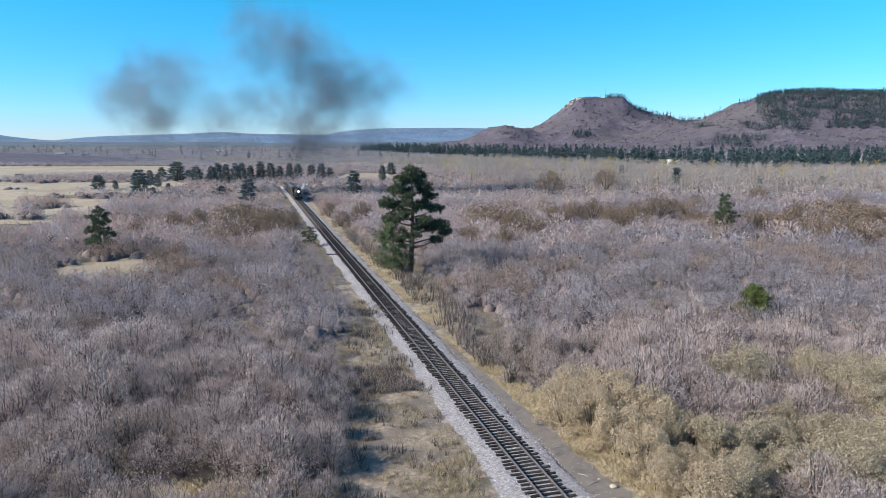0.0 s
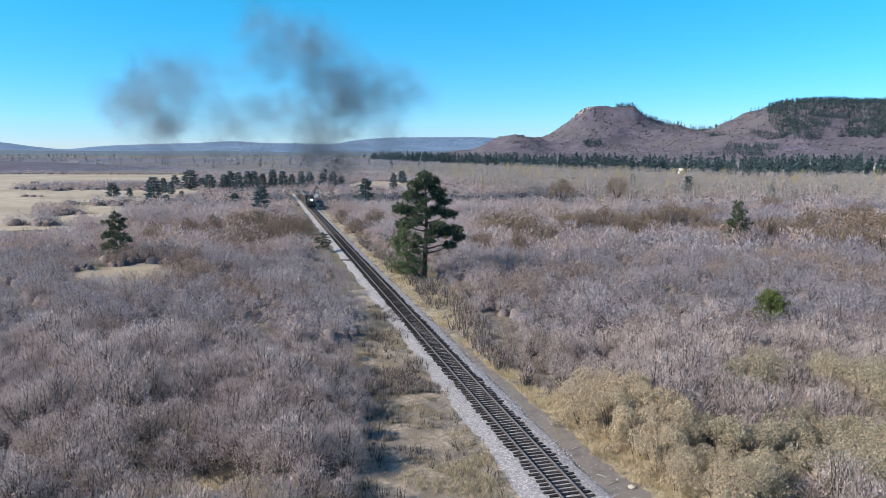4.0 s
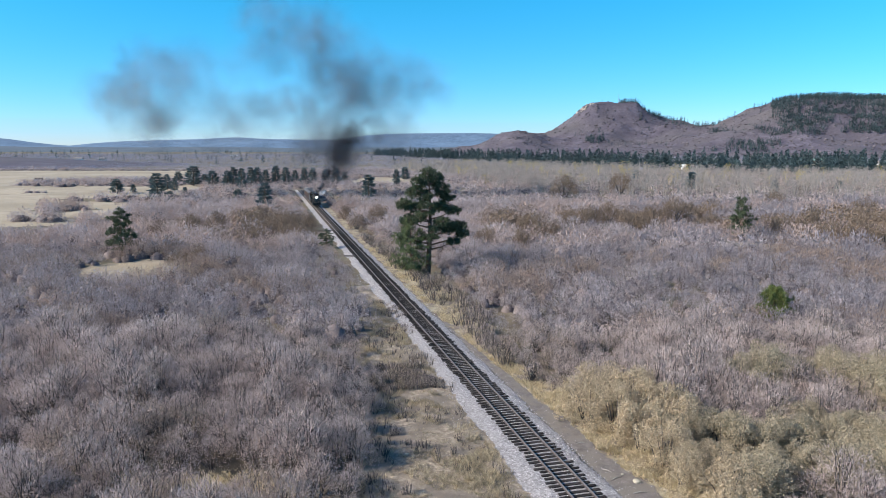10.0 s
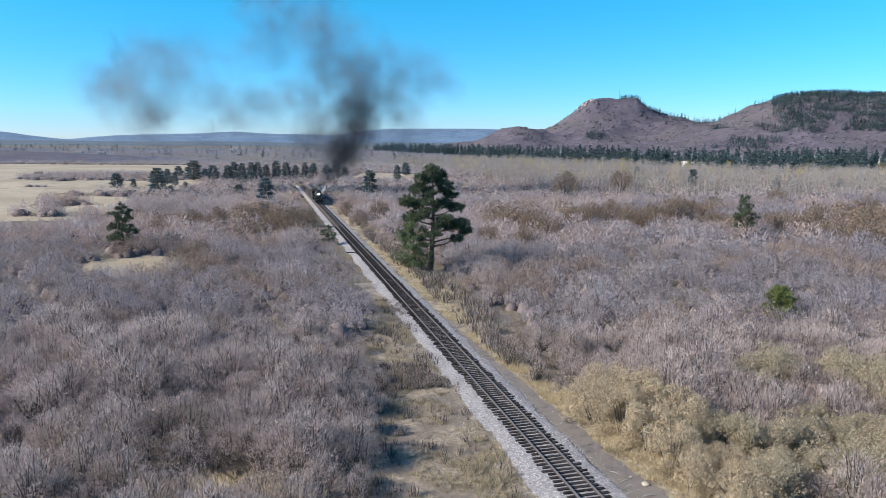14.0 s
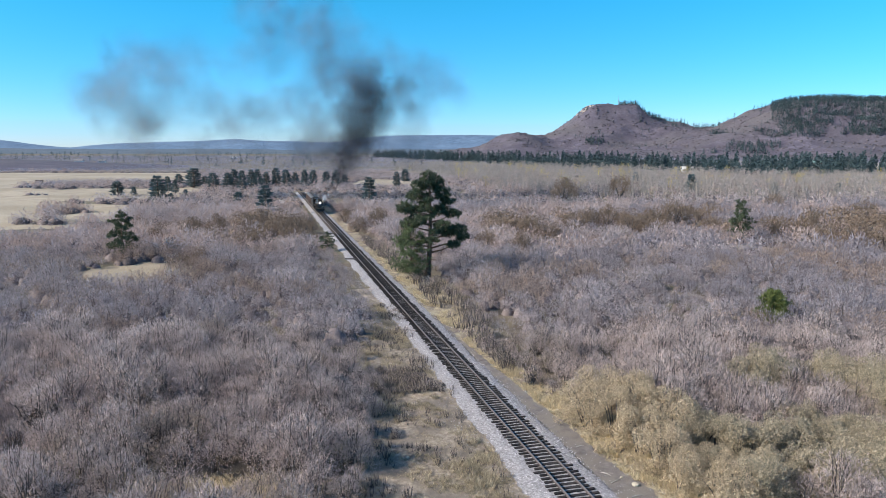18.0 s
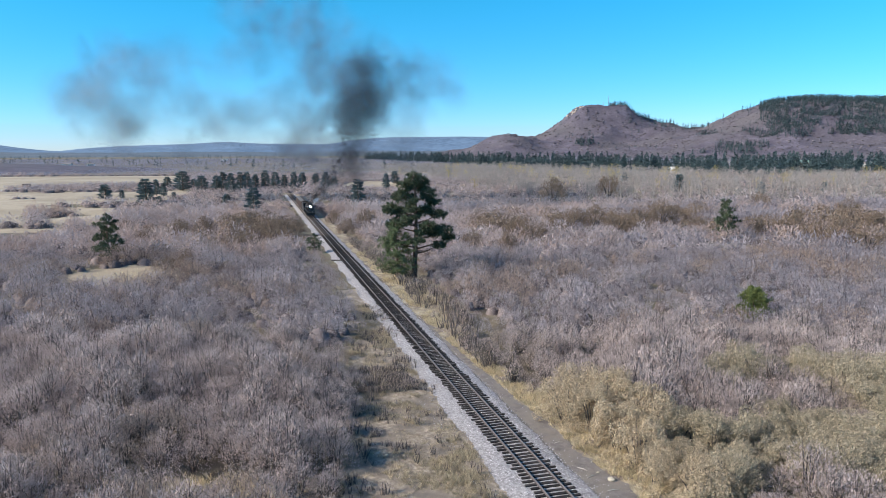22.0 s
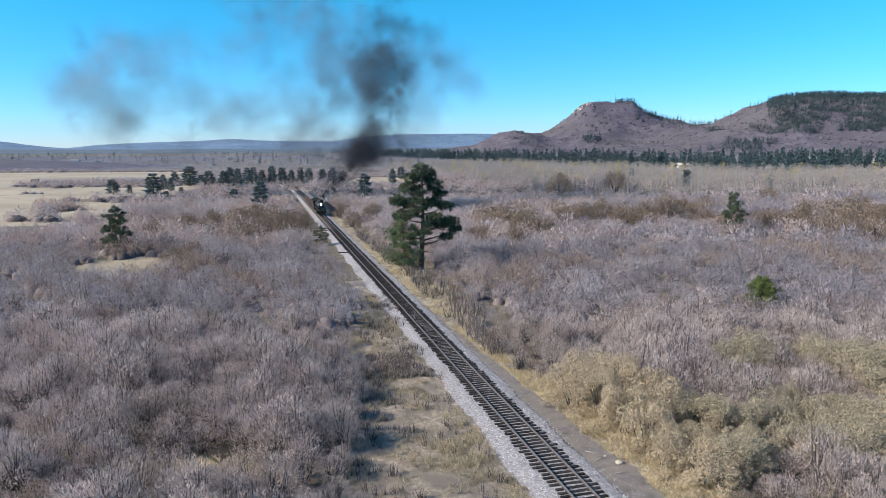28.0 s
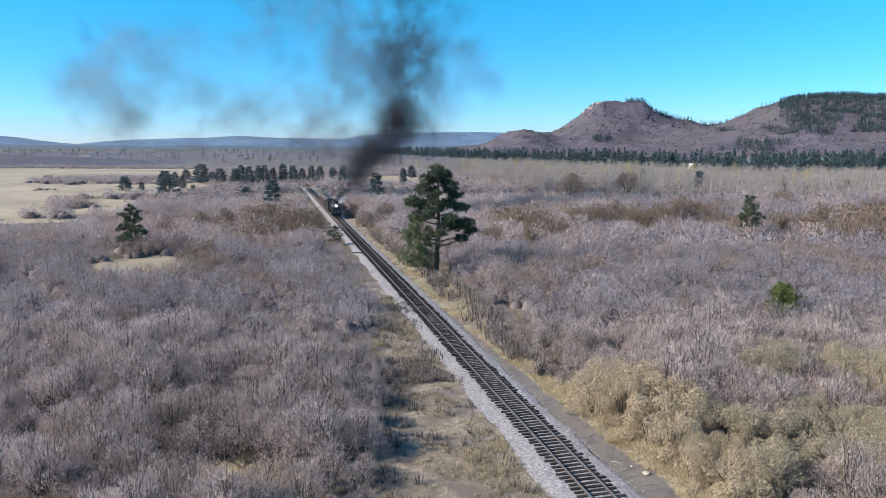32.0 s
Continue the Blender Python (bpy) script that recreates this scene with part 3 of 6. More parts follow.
def shrub(seed, height, radius, stems, twigs, width, sides=3, short=1.0):
    """A bare oak shrub: stems that fork from one root into a rounded crown of fine twigs. Returns wood and twigs."""
    rng = np.random.default_rng(seed)
    wood, tips = [], []
    for i in range(stems):
        a = i * 2.4 + rng.normal() * 0.4
        r1 = radius * rng.uniform(0.1, 0.9)
        top = height * np.sqrt(max(0.05, 1 - 0.75 * (r1 / radius) ** 2)) * rng.uniform(0.75, 0.92)
        p0 = np.array([0.3 * r1 * np.cos(a), 0.3 * r1 * np.sin(a), -0.1])
        p2 = np.array([r1 * np.cos(a), r1 * np.sin(a), top])
        p1 = p0 * 0.55 + p2 * 0.45 + np.array([*rng.normal(0, 0.1, 2) * radius, 0.06 * top])
        wood.append(tube([p0, p1, p2], [0.04 + 0.012 * height / 3, 0.03, 0.01], sides))
        tips.append((p1, p2))
        for _ in range(2 if stems > 6 else 1):
            u = rng.uniform(0.2, 0.8)
            q = p1 + (p2 - p1) * u
            w = np.array([*rng.normal(0, 0.3, 2) * radius, rng.uniform(0.1, 0.3) * height])
            w[2] = min(w[2], height - q[2])
            wood.append(tube([q, q + w], [0.015, 0.005], 3))
            tips.append((q, q + w))
    a, f = rng.uniform(0, 2 * np.pi, twigs), np.arccos(rng.uniform(0.02, 1, twigs))
    q = rng.uniform(0.2, 1, twigs) ** 0.4
    lump = 1 + 0.13 * np.sin(3 * a + seed) * np.sin(f) + 0.1 * np.sin(5 * a + 3 * f + seed)
    base = np.stack([radius * q * lump * np.sin(f) * np.cos(a), radius * q * lump * np.sin(f) * np.sin(a), height * (0.30 + 0.58 * q * lump * np.cos(f))], 1)
    base += rng.normal(0, 0.04, (twigs, 3)) * radius
    base[:, 2] = np.maximum(0.08, base[:, 2] - 0.2 * height * (np.hypot(base[:, 0], base[:, 1]) / radius) ** 2 * rng.random(twigs))
    out = base - np.array([0, 0, 0.25 * height])
    way = rng.normal(0, 0.5, (twigs, 3)) + np.array([0, 0, 0.35]) + 0.6 * out / np.linalg.norm(out, axis=1)[:, None]
    way *= (rng.uniform(0.12, 0.30, twigs) * short * height / 3.2 / np.linalg.norm(way, axis=1))[:, None]
    return merged(wood), blades(base, way, rng.uniform(0.6, 1.4, twigs) * width, rng, out)


def leafy(seed, height, radius, stems, count, size):
    """An oak that keeps its dry leaves: stems, and leaves in billowing clumps."""
    rng = np.random.default_rng(seed)
    wood, clumps = [], []
    for i in range(stems):
        a, r1 = rng.uniform(0, 2 * np.pi), radius * rng.uniform(0.2, 0.8)
        h = height * (0.92 - 0.4 * (r1 / radius) ** 2) * rng.uniform(0.75, 0.95)
        p0 = np.array([0.25 * r1 * np.cos(a), 0.25 * r1 * np.sin(a), -0.1])
        p2 = np.array([r1 * np.cos(a), r1 * np.sin(a), h])
        wood.append(tube([p0, (p0 + p2) / 2 + np.array([0, 0, 0.15 * h]), p2], [0.06, 0.04, 0.012], 4))
        clumps.append((p2, rng.uniform(0.5, 0.8)))
        for _ in range(4):
            f = rng.uniform(0.05, 0.85)
            clumps.append((p2 * np.array([0.6 + 0.55 * (1 - f), 0.6 + 0.55 * (1 - f), f]) + rng.normal(0, 0.3, 3) * radius * np.array([1, 1, 0.3]), rng.uniform(0.4, 0.7)))
    share = np.array([c[1] ** 2 for c in clumps])
    k = rng.choice(len(clumps), count, p=share / share.sum())
    centre, rad = np.array([c[0] for c in clumps])[k], np.array([c[1] for c in clumps])[k]
    d = rng.normal(size=(count, 3))
    d /= np.linalg.norm(d, axis=1)[:, None]
    P = centre + d * (rad * rng.uniform(0.8, 1.04, count))[:, None] * np.array([1, 1, 0.85])
    P[:, 2] = np.abs(P[:, 2]) + 0.05
    way = d * 0.5 + rng.normal(0, 0.7, (count, 3))
    way *= (size * rng.uniform(1.2, 2.4, count) / np.linalg.norm(way, axis=1))[:, None]
    return wood, blades(P, way, rng.uniform(0.9, 1.6, count) * size * 1.3, rng, d + np.array([0, 0, 0.15]), 2.4)


rng = np.random.default_rng(11)
LEAFY_SPOTS = (  # x, y, height, width
    (10.4, 53.6, 4.6, 2.1), (12.0, 51.0, 4.6, 2.0), (13.3, 48.1, 4.4, 2.0), (14.1, 45.4, 4.4, 1.9), (14.4, 42.7, 3.5, 1.5), (12.0, 57.2, 4.6, 2.1), (14.2, 54.7, 4.8, 2.1), (15.6, 51.8, 4.8, 2.2),
    (16.1, 49.5, 4.8, 2.1), (17.7, 48.5, 3.7, 1.6), (16.8, 43.2, 3.5, 1.4), (18.9, 47.4, 3.7, 1.7), (19.9, 46.5, 4.0, 2.0), (22.0, 47.1, 4.0, 2.0), (23.9, 47.5, 3.7, 1.9), (16.7, 40.1, 3.5, 1.9),
    (18.7, 41.1, 3.5, 1.9), (20.6, 42.6, 3.3, 1.6), (26.7, 51.5, 3.5, 1.4), (24.0, 43.5, 3.5, 2.0), (25.1, 42.7, 3.7, 2.0), (26.2, 41.4, 4.0, 2.1), (27.7, 41.1, 4.0, 2.1), (29.9, 42.5, 4.2, 2.1),
    (27.8, 44.7, 3.7, 2.0), (30.0, 44.5, 4.0, 2.0), (27.3, 48.5, 3.3, 1.6), (29.1, 48.9, 3.3, 1.6), (30.6, 47.5, 3.7, 1.9), (32.2, 45.7, 4.2, 2.0), (25.6, 59.5, 4.8, 1.9), (28.0, 60.9, 5.3, 2.2),
    (30.5, 61.6, 3.8, 1.5), (33.1, 61.9, 3.6, 1.3), (34.7, 61.3, 4.8, 1.8), (34.9, 58.7, 5.0, 2.0), (35.6, 57.1, 5.0, 2.1), (35.9, 54.9, 5.3, 2.2), (35.6, 52.3, 4.6, 2.2), (39.1, 56.7, 5.3, 2.2),
    (38.4, 60.1, 4.8, 2.0),
)
leaf_forms = [leafy(70 + i, 4.2, 2.4, 11, 15000, 0.05) for i in range(5)]
leaf_meshes = [([mesh_of("stem", *s, M_stem) for s in w], mesh_of("foliage", *l, M_tan_leaf), mesh_of("foliage", *l, M_olive_leaf)) for w, l in leaf_forms]
for i, (x, y, h, r) in enumerate(LEAFY_SPOTS):
    t = thing("leafy_oak", "gambel oak shrub holding dry tan leaves", "oak shrub", "dry-leaved oaks", m=Matrix.Translation((x, y, 0)) @ pose(0, 0, 0, 0, 0, i * 67) @ Matrix.Diagonal((r / 2.0, r / 2.0, h / 4.2, 1)))
    for me in leaf_meshes[i % 5][0]:
        part("stem", me, t)
    part("foliage", leaf_meshes[i % 5][1 if x < 17.5 else 2], t)
leafy_xy = np.array([(x, y) for x, y, h, r in LEAFY_SPOTS])

near_forms = [shrub(100 + i, (3.0, 3.6, 2.6, 3.9, 3.3, 2.8, 3.4)[i], (1.5, 1.9, 1.35, 1.8, 2.0, 1.5, 1.8)[i], 12, 1350, 0.039) for i in range(7)]
near_meshes = [(mesh_of("trunk", *w, M_stem), mesh_of("crown", *t, M_twig if i % 7 < 5 else M_twig_brown)) for i, (w, t) in enumerate(near_forms)]


def clear_of_pines(P):
    """False close to the pines that stand free of the brush."""
    ok = np.ones(len(P), dtype=bool)
    for x, y, r in ((40.1, 85.6, 2.4), (-8.3, 119.6, 2.4), (-29.6, 150.0, 3.0), (-69.2, 136.4, 2.5), (-5.8, 119.5, 2.2), (69.5, 168, 3.0)):
        ok &= np.hypot(P[:, 0] - x, P[:, 1] - y + 0.5) > r
    return ok


def size_here(x, y):
    """How tall the brush grows: lower towards the track's left verge."""
    a = 1.0 + 0.27 * wrinkle(x, y, 4.6) + 0.2 * wrinkle(x, y, 17.0)
    return a * (0.42 + 0.58 * verge(x, y))


P = scattered(rng, 33, 76, 2.1)
far_from_leafy = np.min(np.hypot(P[:, None, 0] - leafy_xy[None, :, 0], P[:, None, 1] - leafy_xy[None, :, 1]), 1) > 2.0
P = P[far_from_leafy & clear_of_pines(P)]
P = P[wrinkle(P[:, 0], P[:, 1], 4.3) > -0.86]
tone = wrinkle(P[:, 0], P[:, 1], 11.0) + 0.4 * rng.normal(size=len(P))
order = np.argsort(np.hypot(P[:, 0], P[:, 1] - 6))
P, tone = P[order], tone[order]
S = size_here(P[:, 0], P[:, 1]) * rng.uniform(0.8, 1.3, len(P))
joined = {i: [] for i in range(7)}
single = 0
for (x, y), tn, sc in zip(P, tone, S):
    k = int(rng.integers(5, 7)) if tn > 0.75 else int(rng.integers(0, 5))
    turn = rng.uniform(0, 6.28)
    if single < 300 and y > 37 and abs(x) < 0.66 * y:
        t = thing("bare_shrub", "leafless grey gambel oak shrub" if k < 5 else "leafless brownish gambel oak shrub", "shrub", "bare oak shrubs", m=Matrix.Translation((x, y, 0)) @ pose(0, 0, 0, 0, 0, math.degrees(turn)) @ Matrix.Diagonal((sc, sc, sc, 1)))
        part("trunk", near_meshes[k][0], t)
        part("crown", near_meshes[k][1], t)
        single += 1
    else:
        joined[k].append((x, y, 0, turn, sc, sc))


def brush(name, forms, rows, wood_mat, twig_mats, label):
    """A thicket too dense to count: all its stems, and its twigs by tone, as stuff."""
    W = merged([spread(forms[k][0], rows[k]) for k in rows if rows[k]])
    tagged(new(name + "_stems", mesh_of(name, *W, wood_mat)), label + ", the stems", "thicket", kind="stuff")
    by = {}
    for k in rows:
        if rows[k]:
            by.setdefault(twig_mats[k], []).append(spread(forms[k][1], rows[k]))
    for m, pieces in by.items():
        tagged(new(name, mesh_of(name, *merged(pieces), m)), label, "thicket", kind="stuff")


brush("oak_thicket", near_forms, joined, M_stem, [M_twig] * 5 + [M_twig_brown] * 2, "dense thicket of leafless grey oak brush")

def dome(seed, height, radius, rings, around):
    """A closed made-up dome inside a far shrub, painted dark as its inner shade; uneven all over."""
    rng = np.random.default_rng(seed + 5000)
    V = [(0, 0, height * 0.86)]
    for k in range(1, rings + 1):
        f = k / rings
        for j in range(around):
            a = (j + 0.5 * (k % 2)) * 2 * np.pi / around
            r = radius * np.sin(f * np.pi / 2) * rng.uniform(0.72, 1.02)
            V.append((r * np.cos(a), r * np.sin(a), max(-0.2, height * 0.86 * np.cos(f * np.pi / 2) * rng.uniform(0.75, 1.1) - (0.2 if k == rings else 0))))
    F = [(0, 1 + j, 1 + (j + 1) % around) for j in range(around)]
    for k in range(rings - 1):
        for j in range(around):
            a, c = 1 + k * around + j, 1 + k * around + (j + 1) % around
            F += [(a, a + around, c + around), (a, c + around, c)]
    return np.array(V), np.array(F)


# the thickets farther off: coarser twigs, wider clumps
mid_forms = [shrub(200 + i, (3.0, 3.7, 3.3, 2.7, 3.5, 3.0)[i], (1.8, 2.3, 2.0, 1.7, 2.2, 1.9)[i], 4, 600, 0.062, short=1.1) for i in range(6)]
P = scattered(rng, 76, 142, 2.85)
P = P[wrinkle(P[:, 0], P[:, 1], 5.3) > -0.72]
P = P[clear_of_pines(P)]
tone = wrinkle(P[:, 0], P[:, 1], 17.0) + 0.35 * rng.normal(size=len(P)) + 0.25 * (P[:, 0] < -10) * (P[:, 1] > 90)
S = size_here(P[:, 0], P[:, 1]) * rng.uniform(0.7, 1.35, len(P))
rows = {i: [] for i in range(10)}
mid_forms += mid_forms[:4]
for (x, y), tn, sc in zip(P, tone, S):
    k = int(rng.integers(4, 6)) if tn > 0.5 else int(rng.integers(0, 4))
    if k < 4 and rng.random() < (x - 16) / 30:
        k += 6                     # mauve-grey twigs, more often farther right of the track
    rows[k].append((x, y, 0, rng.uniform(0, 6.28), sc, sc))
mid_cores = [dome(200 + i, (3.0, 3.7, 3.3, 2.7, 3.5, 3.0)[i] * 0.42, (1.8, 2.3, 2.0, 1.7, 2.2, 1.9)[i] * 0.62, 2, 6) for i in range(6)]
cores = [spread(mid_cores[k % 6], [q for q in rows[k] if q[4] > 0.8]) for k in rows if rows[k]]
brush("oak_thicket", mid_forms, rows, M_stem, [M_mid_twig] * 4 + [M_mid_brown] * 2 + [M_mauve] * 4, "dense thicket of leafless oak brush")


def clump(seed, height, radius, twigs, width, rings=3, around=7):
    """A whole far clump of brush: its dark shade dome, and the fine twigs that stand off it all over."""
    rng = np.random.default_rng(seed)
    a, f = rng.uniform(0, 2 * np.pi, twigs), np.arccos(rng.uniform(-0.05, 1, twigs))
    n = np.stack([np.sin(f) * np.cos(a), np.sin(f) * np.sin(a), np.cos(f)], 1)
    lump = 1 + 0.16 * np.sin(3 * a + seed) * np.sin(f) + 0.1 * np.sin(5 * a + 2 * f)
    base = n * np.array([radius, radius, height]) * (rng.uniform(0.5, 0.98, twigs) * lump)[:, None]
    way = (0.6 * n + rng.normal(0, 0.5, (twigs, 3)) + np.array([0, 0, 0.45])) * (rng.uniform(0.06, 0.15, twigs) * height * (2.6 / radius) ** 0.2)[:, None]
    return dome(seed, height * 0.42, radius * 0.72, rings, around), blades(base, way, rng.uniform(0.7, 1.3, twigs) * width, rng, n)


# oaks that keep their rust-brown leaves, standing in mounds over the bare brush
RUST_OAKS = (  # x, y, half width
    (18, 176, 3.8), (22, 169, 4.2), (31, 187, 3.3), (37, 192, 4.8), (44, 199, 4.3), (48, 187, 5.0), (57, 199, 4.3), (63, 199, 5.3), (72, 212, 3.8), (72, 193, 3.4),
    (83, 182, 3.9), (82, 171, 4.6), (87, 168, 4.8), (88, 160, 5.1), (91, 154, 5.0), (93, 148, 4.8), (116, 183, 3.9), (131, 221, 4.7), (118, 256, 4.6), (78, 327, 7.0),
    (47, 301, 7.5), (-42, 181, 4.1), (-45, 174, 3.5), (-69, 173, 3.9), (-65, 180, 3.6), (-75, 166, 3.3), (-28, 186, 3.2), (-23, 194, 4.0), (-35, 209, 3.1), (-92, 193, 2.7),
    (-14, 172, 2.9), (6, 153, 3.2), (13, 145, 3.3), (-54, 127, 2.6), (-51, 131, 2.4),
)


def rust_oak(seed):
    """A broad low oak of one metre's half width: short stems, and dry leaves in rounded clumps."""
    g = np.random.default_rng(seed)
    stems = [tube([(0.1 * np.cos(a), 0.1 * np.sin(a), -0.02), (0.35 * np.cos(a), 0.35 * np.sin(a), 0.4), (0.62 * np.cos(a), 0.62 * np.sin(a), 0.7)], [0.03, 0.02, 0.006], 4) for a in np.arange(6) * 1.05 + g.normal(0, 0.2, 6)]
    a, f = g.uniform(0, 6.28, 26), np.arccos(g.uniform(0.0, 1, 26))
    c = np.stack([0.72 * np.sin(f) * np.cos(a), 0.72 * np.sin(f) * np.sin(a), 0.18 + 0.62 * np.cos(f)], 1)
    k = g.integers(0, 26, 2300)
    d = g.normal(size=(2300, 3))
    d /= np.linalg.norm(d, axis=1)[:, None]
    P = c[k] + d * g.uniform(0.17, 0.27, (2300, 1))
    P[:, 2] = np.abs(P[:, 2])
    way = (0.5 * d + g.normal(0, 0.6, (2300, 3))) * 0.05
    return [mesh_of("stem", *t, M_stem) for t in stems], mesh_of("foliage", *blades(P, way, g.uniform(0.03, 0.06, 2300), g, d + np.array([0, 0, 0.15]), 2.4), M_rust_leaf)


rust_forms_near = [rust_oak(720 + i) for i in range(4)]
for i, (x, y, w) in enumerate(RUST_OAKS):
    t = thing("rust_oak", "low spreading oak holding rust-brown leaves", "oak shrub", "rust-leaved oaks", m=Matrix.Translation((x, y, 0)) @ pose(0, 0, 0, 0, 0, i * 83) @ Matrix.Diagonal((w, w, w * (1.3 + 0.35 * ((i * 7) % 5) / 5), 1)))
    for me in rust_forms_near[i % 4][0]:
        part("stem", me, t)
    part("foliage", rust_forms_near[i % 4][1], t)


def off_mounds(P):
    """False where a rust-leaved oak stands."""
    ok = np.ones(len(P), dtype=bool)
    for x, y, w in RUST_OAKS:
        ok &= np.hypot(P[:, 0] - x, (P[:, 1] - y) * 0.6 + 0.3 * w) > 0.95 * w
    return ok


far_forms = [clump(300 + i, (3.0, 3.8, 3.3, 2.7, 3.6, 3.2)[i], (2.5, 3.1, 2.8, 2.3, 2.9, 2.6)[i], 300, 0.175) for i in range(6)]
rust_forms = []
for i in range(3):
    r3 = np.random.default_rng(340 + i)
    core, fuzz = clump(320 + i, 3.6, 2.6, 60, 0.2)
    d = r3.normal(size=(210, 3))
    d /= np.linalg.norm(d, axis=1)[:, None]
    places = d * np.array([2.4, 2.4, 2.0]) * r3.uniform(0.86, 1.06, (210, 1)) + np.array([0, 0, 1.6])
    rust_forms.append((core, merged([fuzz, leaves(places[places[:, 2] > 0.3], np.full((places[:, 2] > 0.3).sum(), 0.2), r3, d[places[:, 2] > 0.3])])))


def rusty(x, y):
    """Bands where the oaks keep rust-brown leaves."""
    a = np.exp(-((y - (196 + 0.04 * x)) / 34) ** 2) * ((x > 8) & (x < 200)) * (0.38 + 0.9 * wrinkle(x, y, 15))
    b = np.exp(-((x + 55) / 40) ** 2 - ((y - 185) / 45) ** 2) * (0.5 + 0.6 * wrinkle(x, y, 18))
    return np.maximum(a, b)


P = scattered(rng, 142, 262, 4.0)
P = P[off_mounds(P)]
tone = wrinkle(P[:, 0], P[:, 1], 24.0) + 0.4 * rng.normal(size=len(P)) + 0.35 * (P[:, 0] < -10)
ru = rusty(P[:, 0], P[:, 1]) > rng.uniform(0.3, 0.55, len(P))
sc = (1.05 + 0.25 * wrinkle(P[:, 0], P[:, 1], 21.0)) * rng.uniform(0.6, 1.35, len(P)) * (0.4 + 0.6 * verge(P[:, 0], P[:, 1]))
pose6 = np.stack([P[:, 0], P[:, 1], 0 * sc, rng.uniform(0, 6.28, len(P)), sc, sc], 1)
kind = np.where(ru, 2, np.where(tone > 0.35, 1, np.where(rng.random(len(P)) < (P[:, 0] - 30) / 50, 3, 0)))
for kd, m, label in ((0, M_far_twig, "far thicket of leafless grey oak brush"), (1, M_far_brown, "far thicket of leafless brown oak brush"), (2, M_rust_leaf, "far oak brush with rust-brown leaves"), (3, M_mauve, "far thicket of mauve-grey oak brush")):
    forms = rust_forms if kd == 2 else far_forms
    sel = pose6[kind == kd]
    pieces = [spread(forms[j][1], sel[j::len(forms)]) for j in range(len(forms))]
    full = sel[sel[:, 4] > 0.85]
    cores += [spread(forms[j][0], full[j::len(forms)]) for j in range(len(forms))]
    tagged(new("brush_thicket", mesh_of("brush_thicket", *merged(pieces), m)), label, "thicket", kind="stuff")

wide_forms = [clump(400 + i, 3.4, 4.2, 84, 0.42, 2, 6) for i in range(5)]
P = scattered(rng, 262, 640, 6.6)
P = P[off_mounds(P)]
P = P[~((P[:, 0] > 20 + 0.1 * P[:, 1]) & (P[:, 1] > 300) & (rng.random(len(P)) < 0.5))]
tone = wrinkle(P[:, 0], P[:, 1], 50.0) + 0.4 * rng.normal(size=len(P))
sc = (0.9 + 0.3 * wrinkle(P[:, 0], P[:, 1], 40.0)) * rng.uniform(0.7, 1.25, len(P))
pose6 = np.stack([P[:, 0], P[:, 1], 0 * sc, rng.uniform(0, 6.28, len(P)), sc, sc], 1)
for m, sel, label in ((M_far_twig, pose6[tone <= 0.2], "distant grey brush on the valley floor"), (M_far_brown, pose6[tone > 0.2], "distant brown brush on the valley floor")):
    tagged(new("far_brush", mesh_of("far_brush", *merged([spread(wide_forms[j][1], sel[j::5]) for j in range(5)]), m)), label, "brush", kind="stuff")
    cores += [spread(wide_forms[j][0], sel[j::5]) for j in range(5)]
P = np.concatenate([scattered(rng, 640, 1000, 11), scattered(rng, 1000, 1750, 17)])
P = P[wrinkle(P[:, 0] * 0.2, P[:, 1], 45.0) > -0.5]
sc = rng.uniform(0.6, 1.6, len(P)) * np.where(P[:, 1] < 1000, 1.5, 2.3)
pose6 = np.stack([P[:, 0], P[:, 1], 0 * sc - 0.3, rng.uniform(0, 6.28, len(P)), sc, sc * 0.5], 1)
thin = [clump(450 + i, 2.6, 4.6, 36, 0.7, 2, 5) for i in range(4)]
tagged(new("far_brush", mesh_of("far_brush", *merged([spread(thin[j][1], pose6[j::4]) for j in range(4)]), M_valley_haze)), "distant brush across the valley, painted haze grey", "brush", kind="stuff")

tagged(new("brush_thicket_stems", mesh_of("brush_thicket_stems", *merged(cores), M_shade_core)), "dark domes painted as the shade inside the far brush", "thicket", kind="stuff")


# ---- pale bare cottonwoods and aspens along the creek ----


def poplar(seed, twigs, width):
    rng = np.random.default_rng(seed)
    W = tube([(0, 0, -0.2), (rng.normal() * 0.2, rng.normal() * 0.2, 4.5), (rng.normal() * 0.4, rng.normal() * 0.4, 8.2)], [0.2, 0.14, 0.03], 3)
    h = rng.uniform(2.2, 8.5, twigs)
    r = (1 - np.abs(h - 5.2) / 5) * 2.5 * np.sqrt(rng.random(twigs))
    a = rng.uniform(0, 6.28, twigs)
    base = np.stack([r * np.cos(a), r * np.sin(a), h], 1)
    way = np.stack([np.cos(a) * 0.5, np.sin(a) * 0.5, rng.uniform(0.2, 0.8, twigs)], 1) + rng.normal(0, 0.3, (twigs, 3))
    out = base - np.array([0, 0, 4.5])
    return merged([W, blades(base, way, rng.uniform(0.6, 1.4, twigs) * width, rng, out)])


